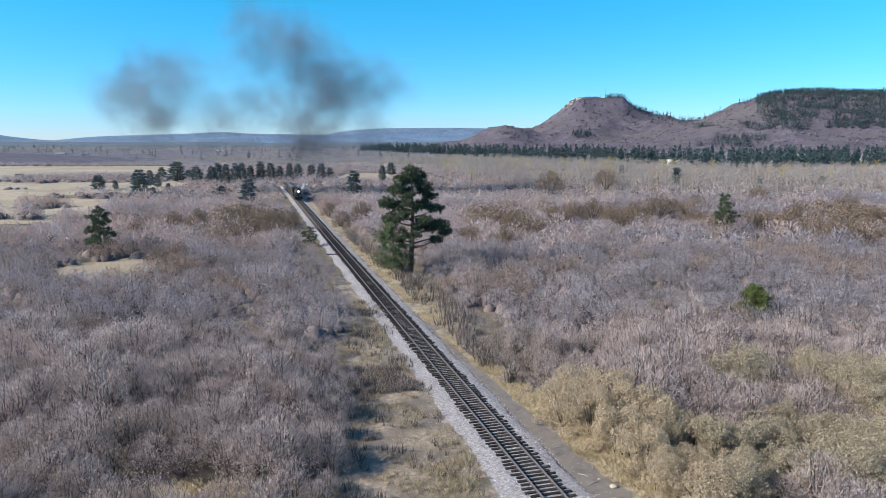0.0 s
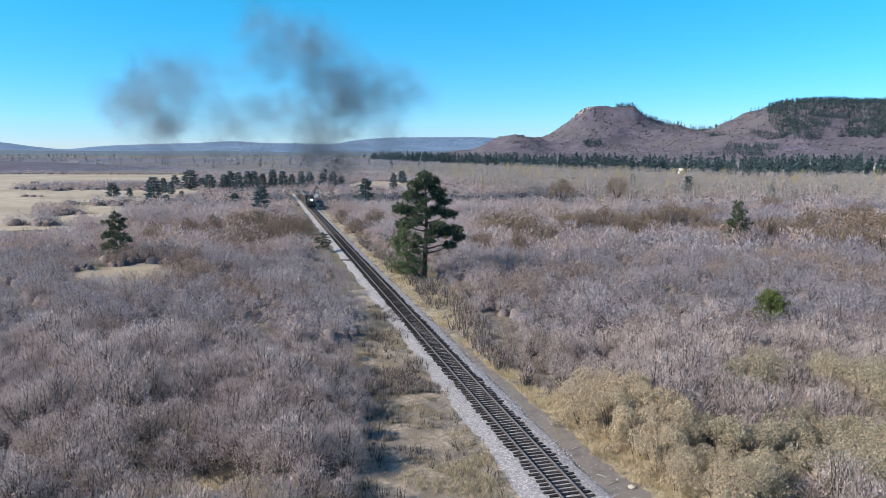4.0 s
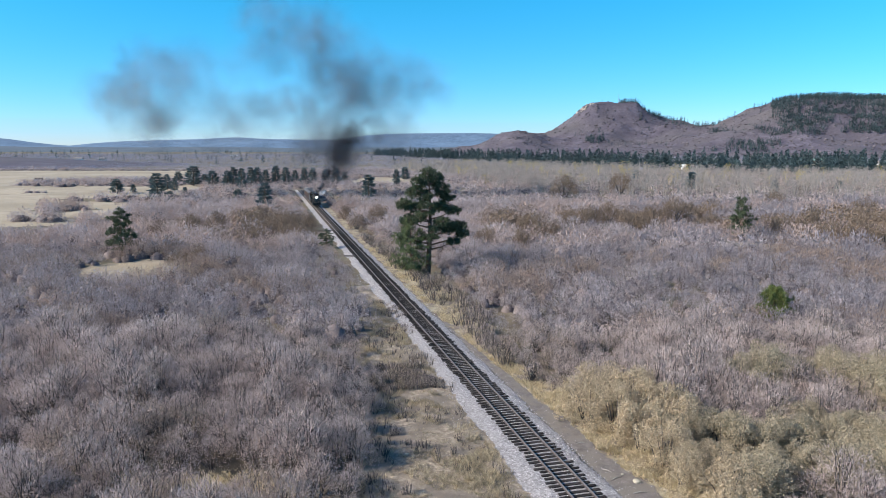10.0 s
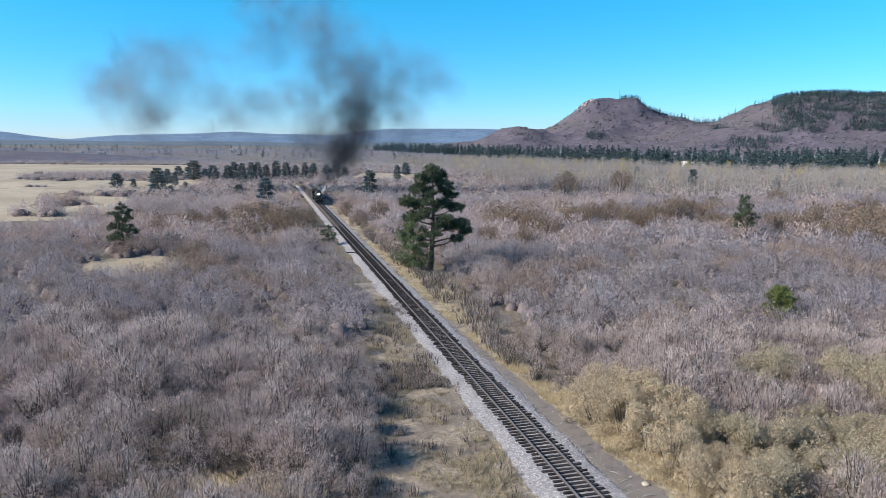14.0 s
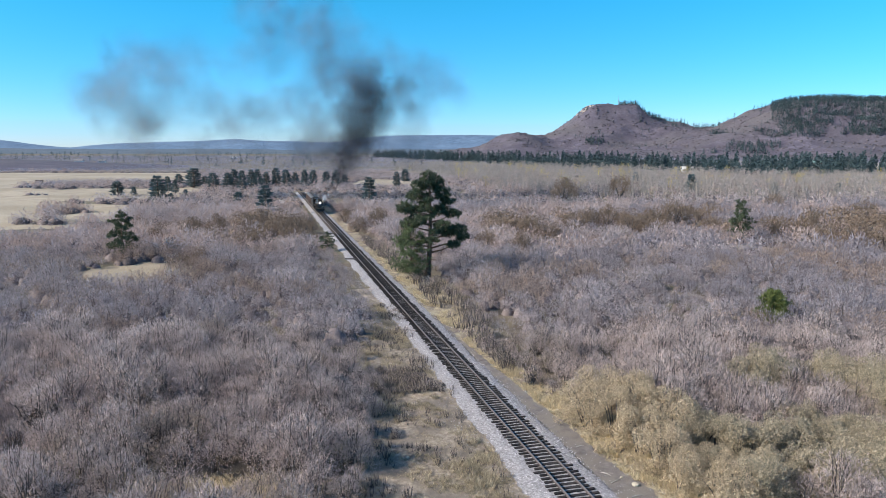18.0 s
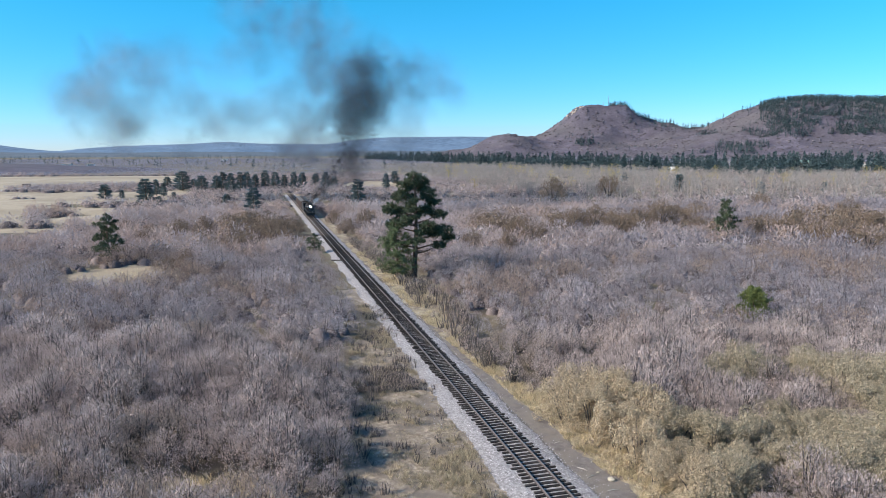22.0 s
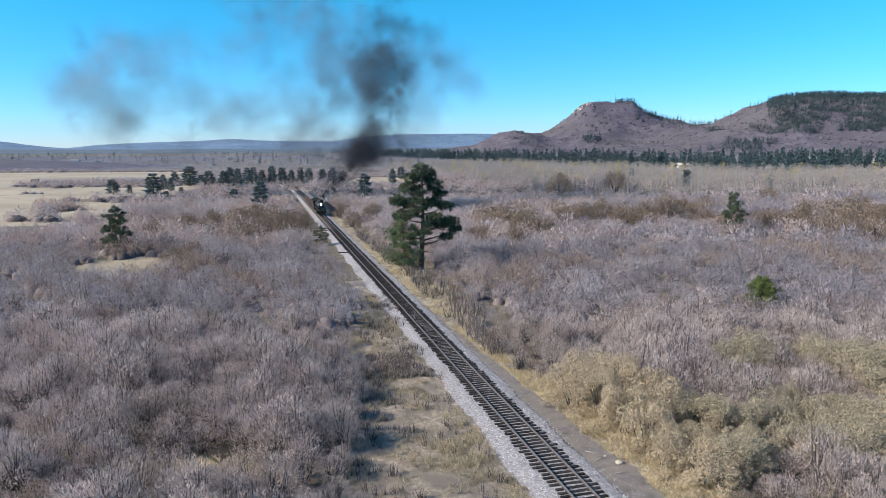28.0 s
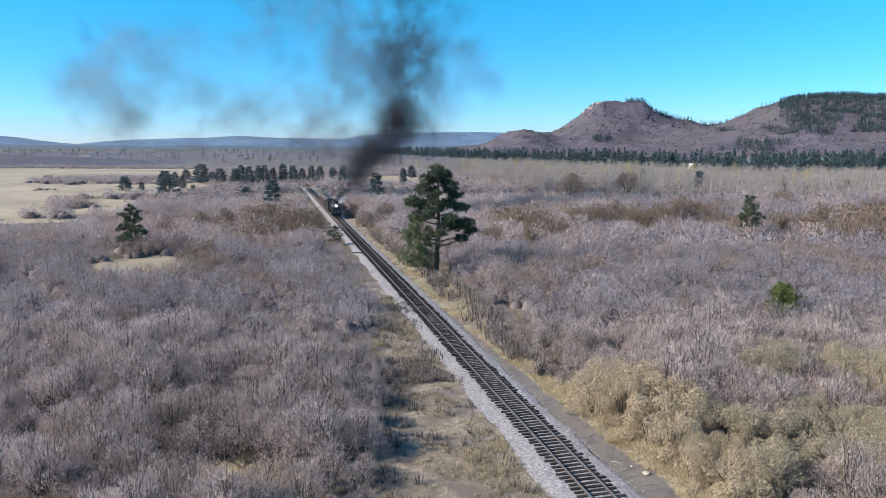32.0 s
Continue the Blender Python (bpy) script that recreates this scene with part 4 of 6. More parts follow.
pop_forms = [poplar(500 + i, 84, 0.14) for i in range(6)]
pts = []
while len(pts) < 2600:
    x, y = rng.uniform(-60, 480), rng.uniform(270, 800)
    near_edge = np.interp(x, (-60, 0, 25, 100, 170, 300), (620, 480, 330, 292, 268, 262))
    far_edge = np.interp(x, (-60, 80, 236, 480), (1100, 790, 530, 520))
    if near_edge < y < far_edge and x < 0.8 * y and rng.random() < 0.4 + 0.6 * (wrinkle(np.array(x), np.array(y), 30) > -0.3):
        pts.append((x, y, 0, rng.uniform(0, 6.28), rng.uniform(0.8, 1.3), rng.uniform(0.55, 1.05)))
pts = np.array(pts)
yel = (wrinkle(pts[:, 0], pts[:, 1], 14) > 0.72) & (pts[:, 1] > 380)
tagged(new("cottonwood_grove", mesh_of("cottonwood_grove", *merged([spread(pop_forms[j], pts[~yel][j::6]) for j in range(6)]), M_aspen)), "grove of pale leafless cottonwoods", "grove", kind="stuff")
tagged(new("cottonwood_grove", mesh_of("cottonwood_grove", *merged([spread(pop_forms[j], pts[yel][j::6]) for j in range(6)]), M_yellow)), "cottonwoods with late yellow leaves", "grove", kind="stuff")

# ---- pines ----


def pine(seed, height, radius, bare, limbs, tufts, needles, width=0.06, length=0.4, gaps=0.0):
    """A ponderosa: trunk, limbs, and needle tufts along the outer limbs. Returns trunk, limbs, crown."""
    rng = np.random.default_rng(seed)
    lean = rng.normal(0, 0.012, 2) * height
    k = np.linspace(0, 1, 7)
    spine = np.stack([lean[0] * k ** 2, lean[1] * k ** 2, k * height - 0.2 * (k == 0)], 1)
    r0 = 0.018 * height + 0.04
    trunk = tube(spine, r0 * (1 - 0.94 * k) + 0.015, 8)
    wood, bases, ways = [], [], []
    for i in range(limbs):
        u = bare + (0.985 - bare) * (i + rng.random()) / limbs
        shape = np.sin(np.pi * min(1, ((u - bare) / (1 - bare)) * 0.72 + 0.24)) ** 0.8
        L = radius * shape * rng.uniform(0.6, 1.12)
        if rng.random() < gaps:
            L *= 0.35
        a = i * 2.4 + rng.normal() * 0.5
        p0 = np.array([lean[0] * u * u, lean[1] * u * u, u * height])
        rise = rng.uniform(-0.12, 0.2) + 0.5 * max(0, u - 0.75)
        p2 = p0 + L * np.array([np.cos(a), np.sin(a), rise])
        p1 = (p0 + p2) / 2 + np.array([0, 0, -0.05 * L])
        wood.append(tube([p0, p1, p2], [r0 * 0.28 * (1 - 0.6 * u), 0.035, 0.012], 4))
        m = max(2, int(tufts * (L / radius) + 0.5))
        f = 0.35 + 0.7 * rng.random(m) ** 0.7
        c = p0 + (p2 - p0) * f[:, None] + rng.normal(0, 0.13, (m, 3)) * L * np.array([1, 1, 0.45]) + np.array([0, 0, 0.12])
        for q in c:
            d = rng.normal(size=(needles, 3)) + np.array([0, 0, 0.35])
            d /= np.linalg.norm(d, axis=1)[:, None]
            bases.append(q + d * 0.05 + rng.normal(0, 0.12, (needles, 3)))
            ways.append(d * length * rng.uniform(0.7, 1.3, (needles, 1)))
    B, W = np.concatenate(bases), np.concatenate(ways)
    out = W / length + np.stack([B[:, 0], B[:, 1], 0 * B[:, 0]], 1) * (1.2 / radius) + np.array([0, 0, 0.5])
    return merged([trunk, *wood]), blades(B, W, np.full(len(B), width), rng, out)


def pine_thing(form, x, y, turn, sx, sz, label, z=0.0, name="pine_tree"):
    t = thing(name, label, "pine tree", "pines on the valley floor", m=Matrix.Translation((x, y, z)) @ pose(0, 0, 0, 0, 0, turn) @ Matrix.Diagonal((sx, sx, sz, 1)))
    for nm, me in zip(("trunk", "crown"), form):
        part(nm, me, t)
    return t


def pine_meshes(form, needles):
    return (mesh_of("trunk", *form[0], M_bark, True), mesh_of("crown", *form[1], needles))


def old_pine():
    """The old ponderosa by the track: a long trunk, and big limbs that each carry a few flat masses of needles, with gaps between."""
    rng = np.random.default_rng(31)
    k = np.linspace(0, 1, 9)
    spine = np.stack([0.5 * np.sin(k * 2.6), 0.2 * np.sin(k * 3), k * 17.6 - 0.2 * (k == 0)], 1)
    pieces, B, W, O = [tube(spine, 0.52 * (1 - 0.9 * k) + 0.03, 10)], [], [], []
    lobes = [(0.2, 18.0, 1.3, 1.0), (1.5, 16.9, 1.6, 0.9), (-1.4, 16.6, 1.5, 0.9), (-2.2, 14.6, 1.6, 0.8), (2.6, 15.0, 1.7, 0.7), (-4.0, 12.6, 1.7, 0.6), (-2.6, 12.0, 1.8, 0.6),
             (3.6, 13.6, 1.5, 0.45), (4.5, 11.4, 1.6, 0.45), (2.2, 12.2, 1.7, 0.6), (5.4, 8.6, 1.8, 0.6), (3.6, 8.2, 1.9, 0.6), (6.2, 7.2, 1.4, 0.5), (-3.2, 9.6, 1.9, 0.6), (-1.4, 10.4, 1.5, 0.6),
             (4.6, 6.0, 1.4, 0.4), (-3.8, 6.8, 1.6, 0.6)]
    for i in range(16):            # the same kind of limbs towards and away
        h = 6.0 + 11.0 * (i + 0.5) / 16
        lobes.append((rng.normal() * 1.6, h, rng.uniform(0.9, 1.5) * (1.15 - h / 36), 0.5))
    for i, (dx, h, r, flat) in enumerate(lobes):
        r = 0.92 * r
        dy = rng.normal() * 0.8 if i < 17 else (3.6 - 0.14 * h) * (1 if i % 2 else -1) * rng.uniform(0.6, 1.1)
        c = np.array([dx, dy, h])
        root = np.array([0.4, 0.1, max(3.0, h - 0.25 * np.hypot(dx, dy) - 0.4)])
        pieces.append(tube([root, (root + c) / 2 + np.array([0, 0, -0.25]), c], [0.17, 0.1, 0.03], 5))
        n = int(46 * r * r * (0.6 + 0.5 * flat))
        d = rng.normal(size=(n, 3))
        d /= np.linalg.norm(d, axis=1)[:, None]
        q = c + d * r * np.array([1, 1, flat]) * rng.uniform(0.45, 1.05, (n, 1))
        for a, o in zip(q, d):
            if rng.random() < 0.12:
                pieces.append(tube([c, a], [0.03, 0.012], 3))
            e = rng.normal(size=(16, 3)) * 0.8 + o + np.array([0, 0, 0.3])
            e /= np.linalg.norm(e, axis=1)[:, None]
            B.append(a + 0.13 * rng.normal(size=(16, 3)))
            W.append(e * rng.uniform(0.28, 0.62, (16, 1)))
            O.append(np.repeat(o[None] + np.array([[0, 0, 0.3]]), 16, 0) + 0.6 * e)
    for i in range(9):             # dead lower limbs
        a, h, L = i * 2.4, rng.uniform(2.2, 5.6), rng.uniform(1.6, 4.2)
        p = np.array([0.3, 0.1, h])
        e = p + L * np.array([np.cos(a), 0.6 * np.sin(a), -0.22])
        pieces.append(tube([p, (p + e) / 2 + np.array([0, 0, 0.2]), e], [0.07, 0.04, 0.012], 4))
        for f in (0.5, 0.7, 0.9):
            pieces.append(tube([p + (e - p) * f, p + (e - p) * f + rng.normal(0, 0.5, 3)], [0.025, 0.008], 3))
    B, W, O = np.concatenate(B), np.concatenate(W), np.concatenate(O)
    return merged(pieces), blades(B, W, np.full(len(B), 0.1), rng, O)


big = pine_meshes(old_pine(), M_needle)
pine_thing(big, -5.8, 119.5, 0, 1, 1, "tall ponderosa pine with a bare dark trunk beside the track")
beside = pine_meshes(pine(36, 9.8, 3.7, 0.05, 60, 9, 26, 0.085, 0.5), M_needle_mid)
pine_thing(beside, -8.7, 118.6, 0, 0.95, 1, "fresh green young pine under the tall old one")


def cone_pine(seed):
    """A well-grown younger pine, ten high: full from near the ground, its tiers of boughs narrowing to the tip."""
    g = np.random.default_rng(seed)
    n = 1100
    tier = g.uniform(0, 1, n)
    u = np.clip(0.06 + 0.92 * (np.floor(tier * 8) + g.uniform(0, 0.75, n)) / 8, 0, 0.99)
    a = g.uniform(0, 6.28, n)
    r = 3.3 * (1.03 - u) ** 0.42 * np.minimum(1, 0.55 + 2.2 * u) * g.uniform(0.45, 1.05, n) * (1 + 0.35 * np.sin(3 * a + 9 * np.floor(tier * 8) + seed))
    base = np.stack([0.55 * r * np.cos(a), 0.55 * r * np.sin(a), u * 10], 1)
    way = np.stack([0.45 * r * np.cos(a), 0.45 * r * np.sin(a), 0.12 * r + g.normal(0, 0.12, n)], 1) + g.normal(0, 0.16, (n, 3))
    return tube([(0, 0, -0.3), (0.1, 0, 5), (0, 0, 9.8)], [0.26, 0.17, 0.03], 6), blades(base, way, g.uniform(0.3, 0.6, n), g, way + np.array([0, 0, 0.6]))


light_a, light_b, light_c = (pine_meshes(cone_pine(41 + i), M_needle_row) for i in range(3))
form_a = pine_meshes(pine(32, 10.0, 2.9, 0.16, 44, 11, 34, 0.075, 0.45, 0.1), M_needle)
form_b = pine_meshes(pine(33, 10.0, 3.2, 0.10, 38, 8, 24, 0.11, 0.5, 0.15), M_needle)
form_c = pine_meshes(pine(34, 9.5, 2.8, 0.05, 42, 8, 24, 0.11, 0.5, 0.0), M_needle)
young = pine_meshes(pine(35, 4.8, 1.9, 0.16, 60, 12, 32, 0.07, 0.36), M_needle_young)
pine_thing(form_a, -69.2, 136.4, 0, 1, 1, "dark ponderosa pine on a small dry clearing")
pine_thing(form_c, 69.5, 168, 40, 1.05, 1.08, "grey-green ponderosa pine among rust oaks")
pine_thing(young, 40.1, 85.6, 0, 0.98, 1.0, "bright green young pine among bare shrubs")
pine_thing(form_b, -29.6, 150.0, 50, 0.62, 0.44, "small pine close to the ballast")
FAR_PINES = (  # x, y, size across, size up, form
    (-162, 322, 1.01, 0.64, 0), (-158, 330, 0.47, 0.37, 1), (-128, 289, 1.24, 1.00, 2), (-150, 351, 0.65, 0.73, 0), (-143, 343, 0.59, 0.59, 1), (-127, 316, 0.45, 0.33, 2), (-152, 392, 1.51, 1.01, 0),
    (-139, 387, 1.21, 0.77, 1), (-120, 283, 0.40, 0.37, 2), (-91, 281, 0.68, 0.44, 0), (-67, 235, 0.98, 0.91, 1), (-129, 382, 0.93, 0.79, 2), (-127, 387, 0.94, 0.97, 0), (-113, 357, 0.87, 0.99, 1),
    (-114, 377, 0.92, 0.97, 2), (-115, 393, 0.84, 0.95, 0), (-112, 399, 0.85, 0.79, 1), (-106, 399, 0.97, 1.00, 2), (-99, 394, 1.01, 0.92, 0), (-95, 400, 0.80, 0.76, 1), (-87, 389, 0.83, 0.94, 2),
    (-87, 412, 0.88, 0.85, 0), (-170, 415, 0.89, 0.64, 1), (-154, 415, 0.77, 0.50, 2), (-79, 412, 0.88, 0.78, 0), (-72, 406, 0.93, 0.88, 1), (-69, 419, 0.78, 0.61, 2), (-38, 292, 1.00, 0.95, 0),
    (-35, 462, 0.99, 0.76, 1), (-35, 396, 0.74, 0.82, 2), (120, 352, 1.00, 0.85, 0), (153, 332, 0.62, 0.57, 1), (196, 354, 0.61, 0.46, 2), (118, 453, 0.65, 0.63, 0),
)
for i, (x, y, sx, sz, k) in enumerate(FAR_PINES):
    pine_thing((light_a, light_b, light_c)[k], x, y, i * 71, sx * 1.25, sz * 1.15, "pine standing over the brush, its green painted hazy blue")


def far_pine(seed, n):
    rng = np.random.default_rng(seed)
    u = rng.uniform(0.12, 1, n)
    a = rng.uniform(0, 6.28, n)
    r = 2.7 * (1.05 - u) ** 0.5 * rng.uniform(0.45, 1.0, n)
    base = np.stack([r * 0.3 * np.cos(a), r * 0.3 * np.sin(a), u * 13], 1)
    way = np.stack([r * np.cos(a), r * np.sin(a), rng.uniform(-0.6, 0.9, n)], 1)
    return merged([tube([(0, 0, -0.3), (0, 0, 12.5)], [0.28, 0.05], 3), blades(base, way, rng.uniform(0.8, 1.5, n), rng, way + np.array([0, 0, 0.8]))])


woods = [far_pine(600 + i, 74) for i in range(6)]
rows = []
while len(rows) < 1900:
    x, y = rng.uniform(-180, 1050), rng.uniform(540, 1750)
    lo = np.interp(x, (-180, -90, 80, 236, 1050), (1500, 1300, 835, 560, 548))
    lo = lo + 45 * float(wrinkle(np.array(x), np.array(y), 22))
    if lo < y < lo + 420 and x < 0.85 * y + 30 and rng.random() < np.exp(-(y - lo) / 200):
        sc = rng.uniform(0.5, 1.25)
        rows.append((x, y, 0, rng.uniform(0, 6.28), sc * 1.2, sc * rng.uniform(0.8, 1.3)))
rows = np.array(rows)
tagged(new("pine_forest", mesh_of("pine_forest", *merged([spread(woods[j], rows[j::6]) for j in range(6)]), M_needle_haze)), "belt of dark pine forest below the hills", "forest", kind="stuff")

small = [far_pine(620 + i, 28) for i in range(4)]
rows = []


def plant(count, x0, x1, y0, y1, wanted):
    """Pines over a stretch of hillside where wanted(x, y, z, w) holds."""
    n = 0
    for _ in range(60000):
        x, y = rng.uniform(x0, x1), rng.uniform(y0, y1)
        if x > 0.72 * y:
            continue
        z, w = float(hill_surface(np.array([x]), np.array([y]))[0]), float(wrinkle(np.array(x), np.array(y), 75))
        if wanted(x, y, z, w):
            sc = rng.uniform(0.55, 1.0)
            rows.append((x, y, z - 0.5, rng.uniform(0, 6.28), sc * 1.35, sc))
            n += 1
        if n >= count:
            break


plant(6200, 620, 1250, 1250, 1760, lambda x, y, z, w: z > 45 + 5 * w and x / y > 0.447 + 0.0002 * (120 - z) + 0.012 * w and not (abs(x / y - 0.545 - 0.0004 * (z - 60)) < 0.013 and z < 88 and rng.random() < 0.85) and rng.random() < 0.85)
plant(420, 500, 1250, 1240, 1600, lambda x, y, z, w: 10 < z < 60 and x / y > 0.36 and w > 0.25)
plant(420, 455, 680, 1700, 2030, lambda x, y, z, w: z > 48 and w > -0.5)
plant(330, 420, 620, 1790, 1990, lambda x, y, z, w: 0.233 < x / y < 0.303 and z > 84 + 10 * w)
plant(80, 280, 420, 1500, 1900, lambda x, y, z, w: ((x / y - 0.2) / 0.014) ** 2 + ((z - 36) / 9) ** 2 < 1)
plant(130, 560, 900, 1500, 1960, lambda x, y, z, w: z > 60)
plant(160, 250, 1200, 1350, 1900, lambda x, y, z, w: z > 8 and w > 0.2)
rows = np.array(rows)
tagged(new("hillside_pines", mesh_of("hillside_pines", *merged([spread(small[j], rows[j::4]) for j in range(4)]), M_needle_haze)), "dark pines scattered over the hills", "forest", kind="stuff")
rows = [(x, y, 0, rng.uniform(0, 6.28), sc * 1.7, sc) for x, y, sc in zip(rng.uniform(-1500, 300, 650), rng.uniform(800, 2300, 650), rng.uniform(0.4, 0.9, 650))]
tagged(new("valley_trees", mesh_of("valley_trees", *merged([spread(small[j], rows[j::4]) for j in range(4)]), M_needle_haze)), "scattered dark trees across the valley", "forest", kind="stuff")

# ---- dry grass, sticks and rocks on the verges ----


def tuft(seed, n, h, lean):
    rng = np.random.default_rng(seed)
    a = rng.uniform(0, 6.28, n)
    base = np.stack([0.06 * np.cos(a), 0.06 * np.sin(a), 0 * a], 1)
    way = np.stack([lean * np.cos(a), lean * np.sin(a), rng.uniform(0.6, 1.2, n)], 1) * h * rng.uniform(0.6, 1.2, (n, 1))
    return blades(base, way, np.full(n, 0.035), rng)


tufts = [tuft(900 + i, 12, 0.34, 0.55) for i in range(4)]


def grass(count, s0, s1, left, right, lift, m, label, big=1.0):
    rows = []
    while len(rows) < count:
        s = s0 + (s1 - s0) * rng.random() ** 1.5
        n = left(s) + (right(s) - left(s)) * rng.random()
        p = along(s, n)
        d = float(wrinkle(np.array(p.x), np.array(p.y), 1.1)) + float(wrinkle(np.array(p.x), np.array(p.y), 3.7))
        if rng.random() < 0.5 + 0.5 * d:
            k = rng.uniform(0.4, 1.5) * big * (0.8 + 0.4 * d)
            rows.append((p.x, p.y, lift, rng.uniform(0, 6.28), k, k))
    rows = np.array(rows)
    tagged(new("grass_tufts", mesh_of("grass_tufts", *merged([spread(tufts[j], rows[j::4]) for j in range(4)]), m)), label, "grass", kind="stuff")


grass(6500, 32, 150, lambda s: max(3.0, 5.0 - (s - 37) * 0.045), lambda s: edge_right(s) + 0.8, 0.03, M_straw, "tufts of golden dry grass")
grass(7000, 32, 100, lambda s: edge_left(s) - 1.0, lambda s: -3.0, 0.02, M_dull_straw, "dull dry grass tufts on bare soil", 0.78)
grass(1300, 34, 46, lambda s: edge_left(s) + 5, lambda s: -3.2, 0.02, M_dull_straw, "pale straw grass tufts", 0.7)
for gx, gy, rx, ry in GLADES[:1] + GLADES[-1:]:
    q = np.stack([gx + rx * rng.normal(0, 0.5, 700), gy + ry * rng.normal(0, 0.5, 700), 0 * np.ones(700), rng.uniform(0, 6.28, 700), rng.uniform(0.5, 1.4, 700), rng.uniform(0.5, 1.4, 700)], 1)
    tagged(new("grass_tufts", mesh_of("grass_tufts", *spread(tufts[0], q), M_straw)), "pale dry grass in a clearing", "grass", kind="stuff")

# knee-high weeds on the left verge, with their own shadows
weed = [shrub(950 + i, 0.9, 0.6, 4, 95, 0.036) for i in range(3)]
rows = {0: [], 1: [], 2: []}
for i in range(900):
    s = 34 + 62 * rng.random()
    n = edge_left(s) * (1 - 0.72 * rng.random() ** 1.6)
    p = along(s, n)
    if wrinkle(np.array(p.x), np.array(p.y), 2.6) > -0.1:
        k = rng.uniform(0.3, 1.0)
        rows[i % 3].append((p.x, p.y, 0.02, rng.uniform(0, 6.28), k, k))
for i in range(190):
    s = 60 + 6.5 * rng.random()
    p = along(s, -9.5 + 5.5 * rng.random())
    rows[i % 3].append((p.x, p.y, 0.02, rng.uniform(0, 6.28), 1.2, rng.uniform(0.6, 1.15)))
for i in range(900):
    s = 36 + 130 * rng.random()
    p = along(s, 4.2 + (edge_right(s) - 3.6) * rng.random() ** 0.7)
    if wrinkle(np.array(p.x), np.array(p.y), 2.2) > -0.25 and s > 58:
        k = rng.uniform(0.7, 2.3)
        rows[i % 3].append((p.x, p.y, 0.02, rng.uniform(0, 6.28), k, k))
brush("low_weeds", weed, rows, M_stem, [M_twig_brown, M_dull_straw, M_twig], "knee-high dry weeds on the verge")


def rock(seed, r):
    g = np.random.default_rng(seed)
    bm = bmesh.new()
    bmesh.ops.create_icosphere(bm, subdivisions=2, radius=r)
    for v in bm.verts:
        v.co *= 1 + 0.28 * noise.noise(v.co * (2.2 / r) + Vector((seed, 0, 0)))
        v.co.z *= 0.62
    return from_bm("rock", bm, M_rock)


ROCKS = ((11.6, 43.3, 0.26), (8.2, 56.7, 0.2), (2.6, 73.4, 0.2), (10.9, 44.4, 0.12), (12.6, 45.0, 0.16), (9.4, 51.8, 0.13), (6.3, 60.4, 0.15), (1.4, 77.5, 0.14), (-4.4, 47.2, 0.17), (-6.0, 50.8, 0.14), (13.2, 42.2, 0.14), (7.4, 46.6, 0.1))
for i, (x, y, r) in enumerate(ROCKS):
    ob = new("rock", rock(i + 1, r))
    ob.matrix_basis = pose(x, y, r * 0.25 + 0.05, 0, 0, i * 47)
    tagged(ob, "pale sandstone rock lying beside the track", "rock", "rocks by the track")
STICKS = ((10.4, 43.8, 30, 1.0), (9.9, 44.9, -40, 0.8), (12.9, 43.6, 75, 0.9), (11.4, 41.8, 10, 0.9), (13.6, 43.0, 120, 0.7), (10.9, 46.2, 60, 0.6), (8.9, 49.4, 15, 0.7), (5.9, 61.5, 95, 0.8), (3.6, 68.2, 20, 0.7), (1.1, 80.2, 70, 0.9), (-15.0, 46.0, 25, 1.2), (-8.2, 45.5, 140, 0.9))
for i, (x, y, a, L) in enumerate(STICKS):
    V, F = tube([(-L / 2, 0, 0), (0, 0.08 * L, 0.02), (L / 2, 0, 0.0)], [0.025, 0.03, 0.012], 6)
    ob = new("stick", mesh_of("stick", V, F, M_wood_bit))
    ob.matrix_basis = pose(x, y, 0.09, 0, 0, a)
    tagged(ob, "bleached fallen stick on the ground", "stick", "sticks by the track")

# ---- houses, a hay wagon and masts in the distance ----


def house(x, y, turn, L, W, H, walls, roof, label):
    t = thing("house", label, "house", "far houses", m=pose(x, y, 0, 0, 0, turn))
    bm = bmesh.new()
    box(bm, (L, W, H + 0.6), pose(0, 0, H / 2 - 0.3), 0.02)
    part("wall", from_bm("wall", bm, walls), t)
    bm = bmesh.new()
    a, c, h = L / 2 + 0.5, W / 2 + 0.5, W * 0.3
    v = [bm.verts.new(p) for p in ((-a, -c, H), (a, -c, H), (a, c, H), (-a, c, H), (-a, 0, H + h), (a, 0, H + h))]
    for f in ((0, 1, 5, 4), (2, 3, 4, 5), (0, 4, 3), (1, 2, 5), (0, 3, 2, 1)):
        bm.faces.new([v[k] for k in f])
    part("roof", from_bm("roof", bm, roof), t)
    for k in range(3):
        bm = bmesh.new()
        box(bm, (1.2, 0.1, 1.2), pose(-L / 3 + k * L / 3, -W / 2 - 0.03, H * 0.55))
        part("window", from_bm("window", bm, M_grey_roof), t)
    return t


house(-560, 1010, 10, 12, 8, 3.4, M_white, M_grey_roof, "white farmhouse far across the valley")
house(-535, 1030, 10, 9, 7, 3.0, M_white, M_grey_roof, "white farm building far across the valley")
house(-470, 1450, 0, 13, 8, 3.5, M_white, M_grey_roof, "long white shed far across the valley")
house(-240, 1500, 5, 12, 8, 3.4, M_white, M_grey_roof, "pale building far across the valley")
house(-60, 1350, 0, 14, 9, 3.5, M_white, M_grey_roof, "pale house far across the valley")
house(392, 760, -20, 16, 9, 6.0, M_boxcar_far, M_green_roof, "house with a green metal roof at the pine belt")
house(455, 742, 10, 11, 7, 5.0, M_white, M_grey_roof, "white house among pines")
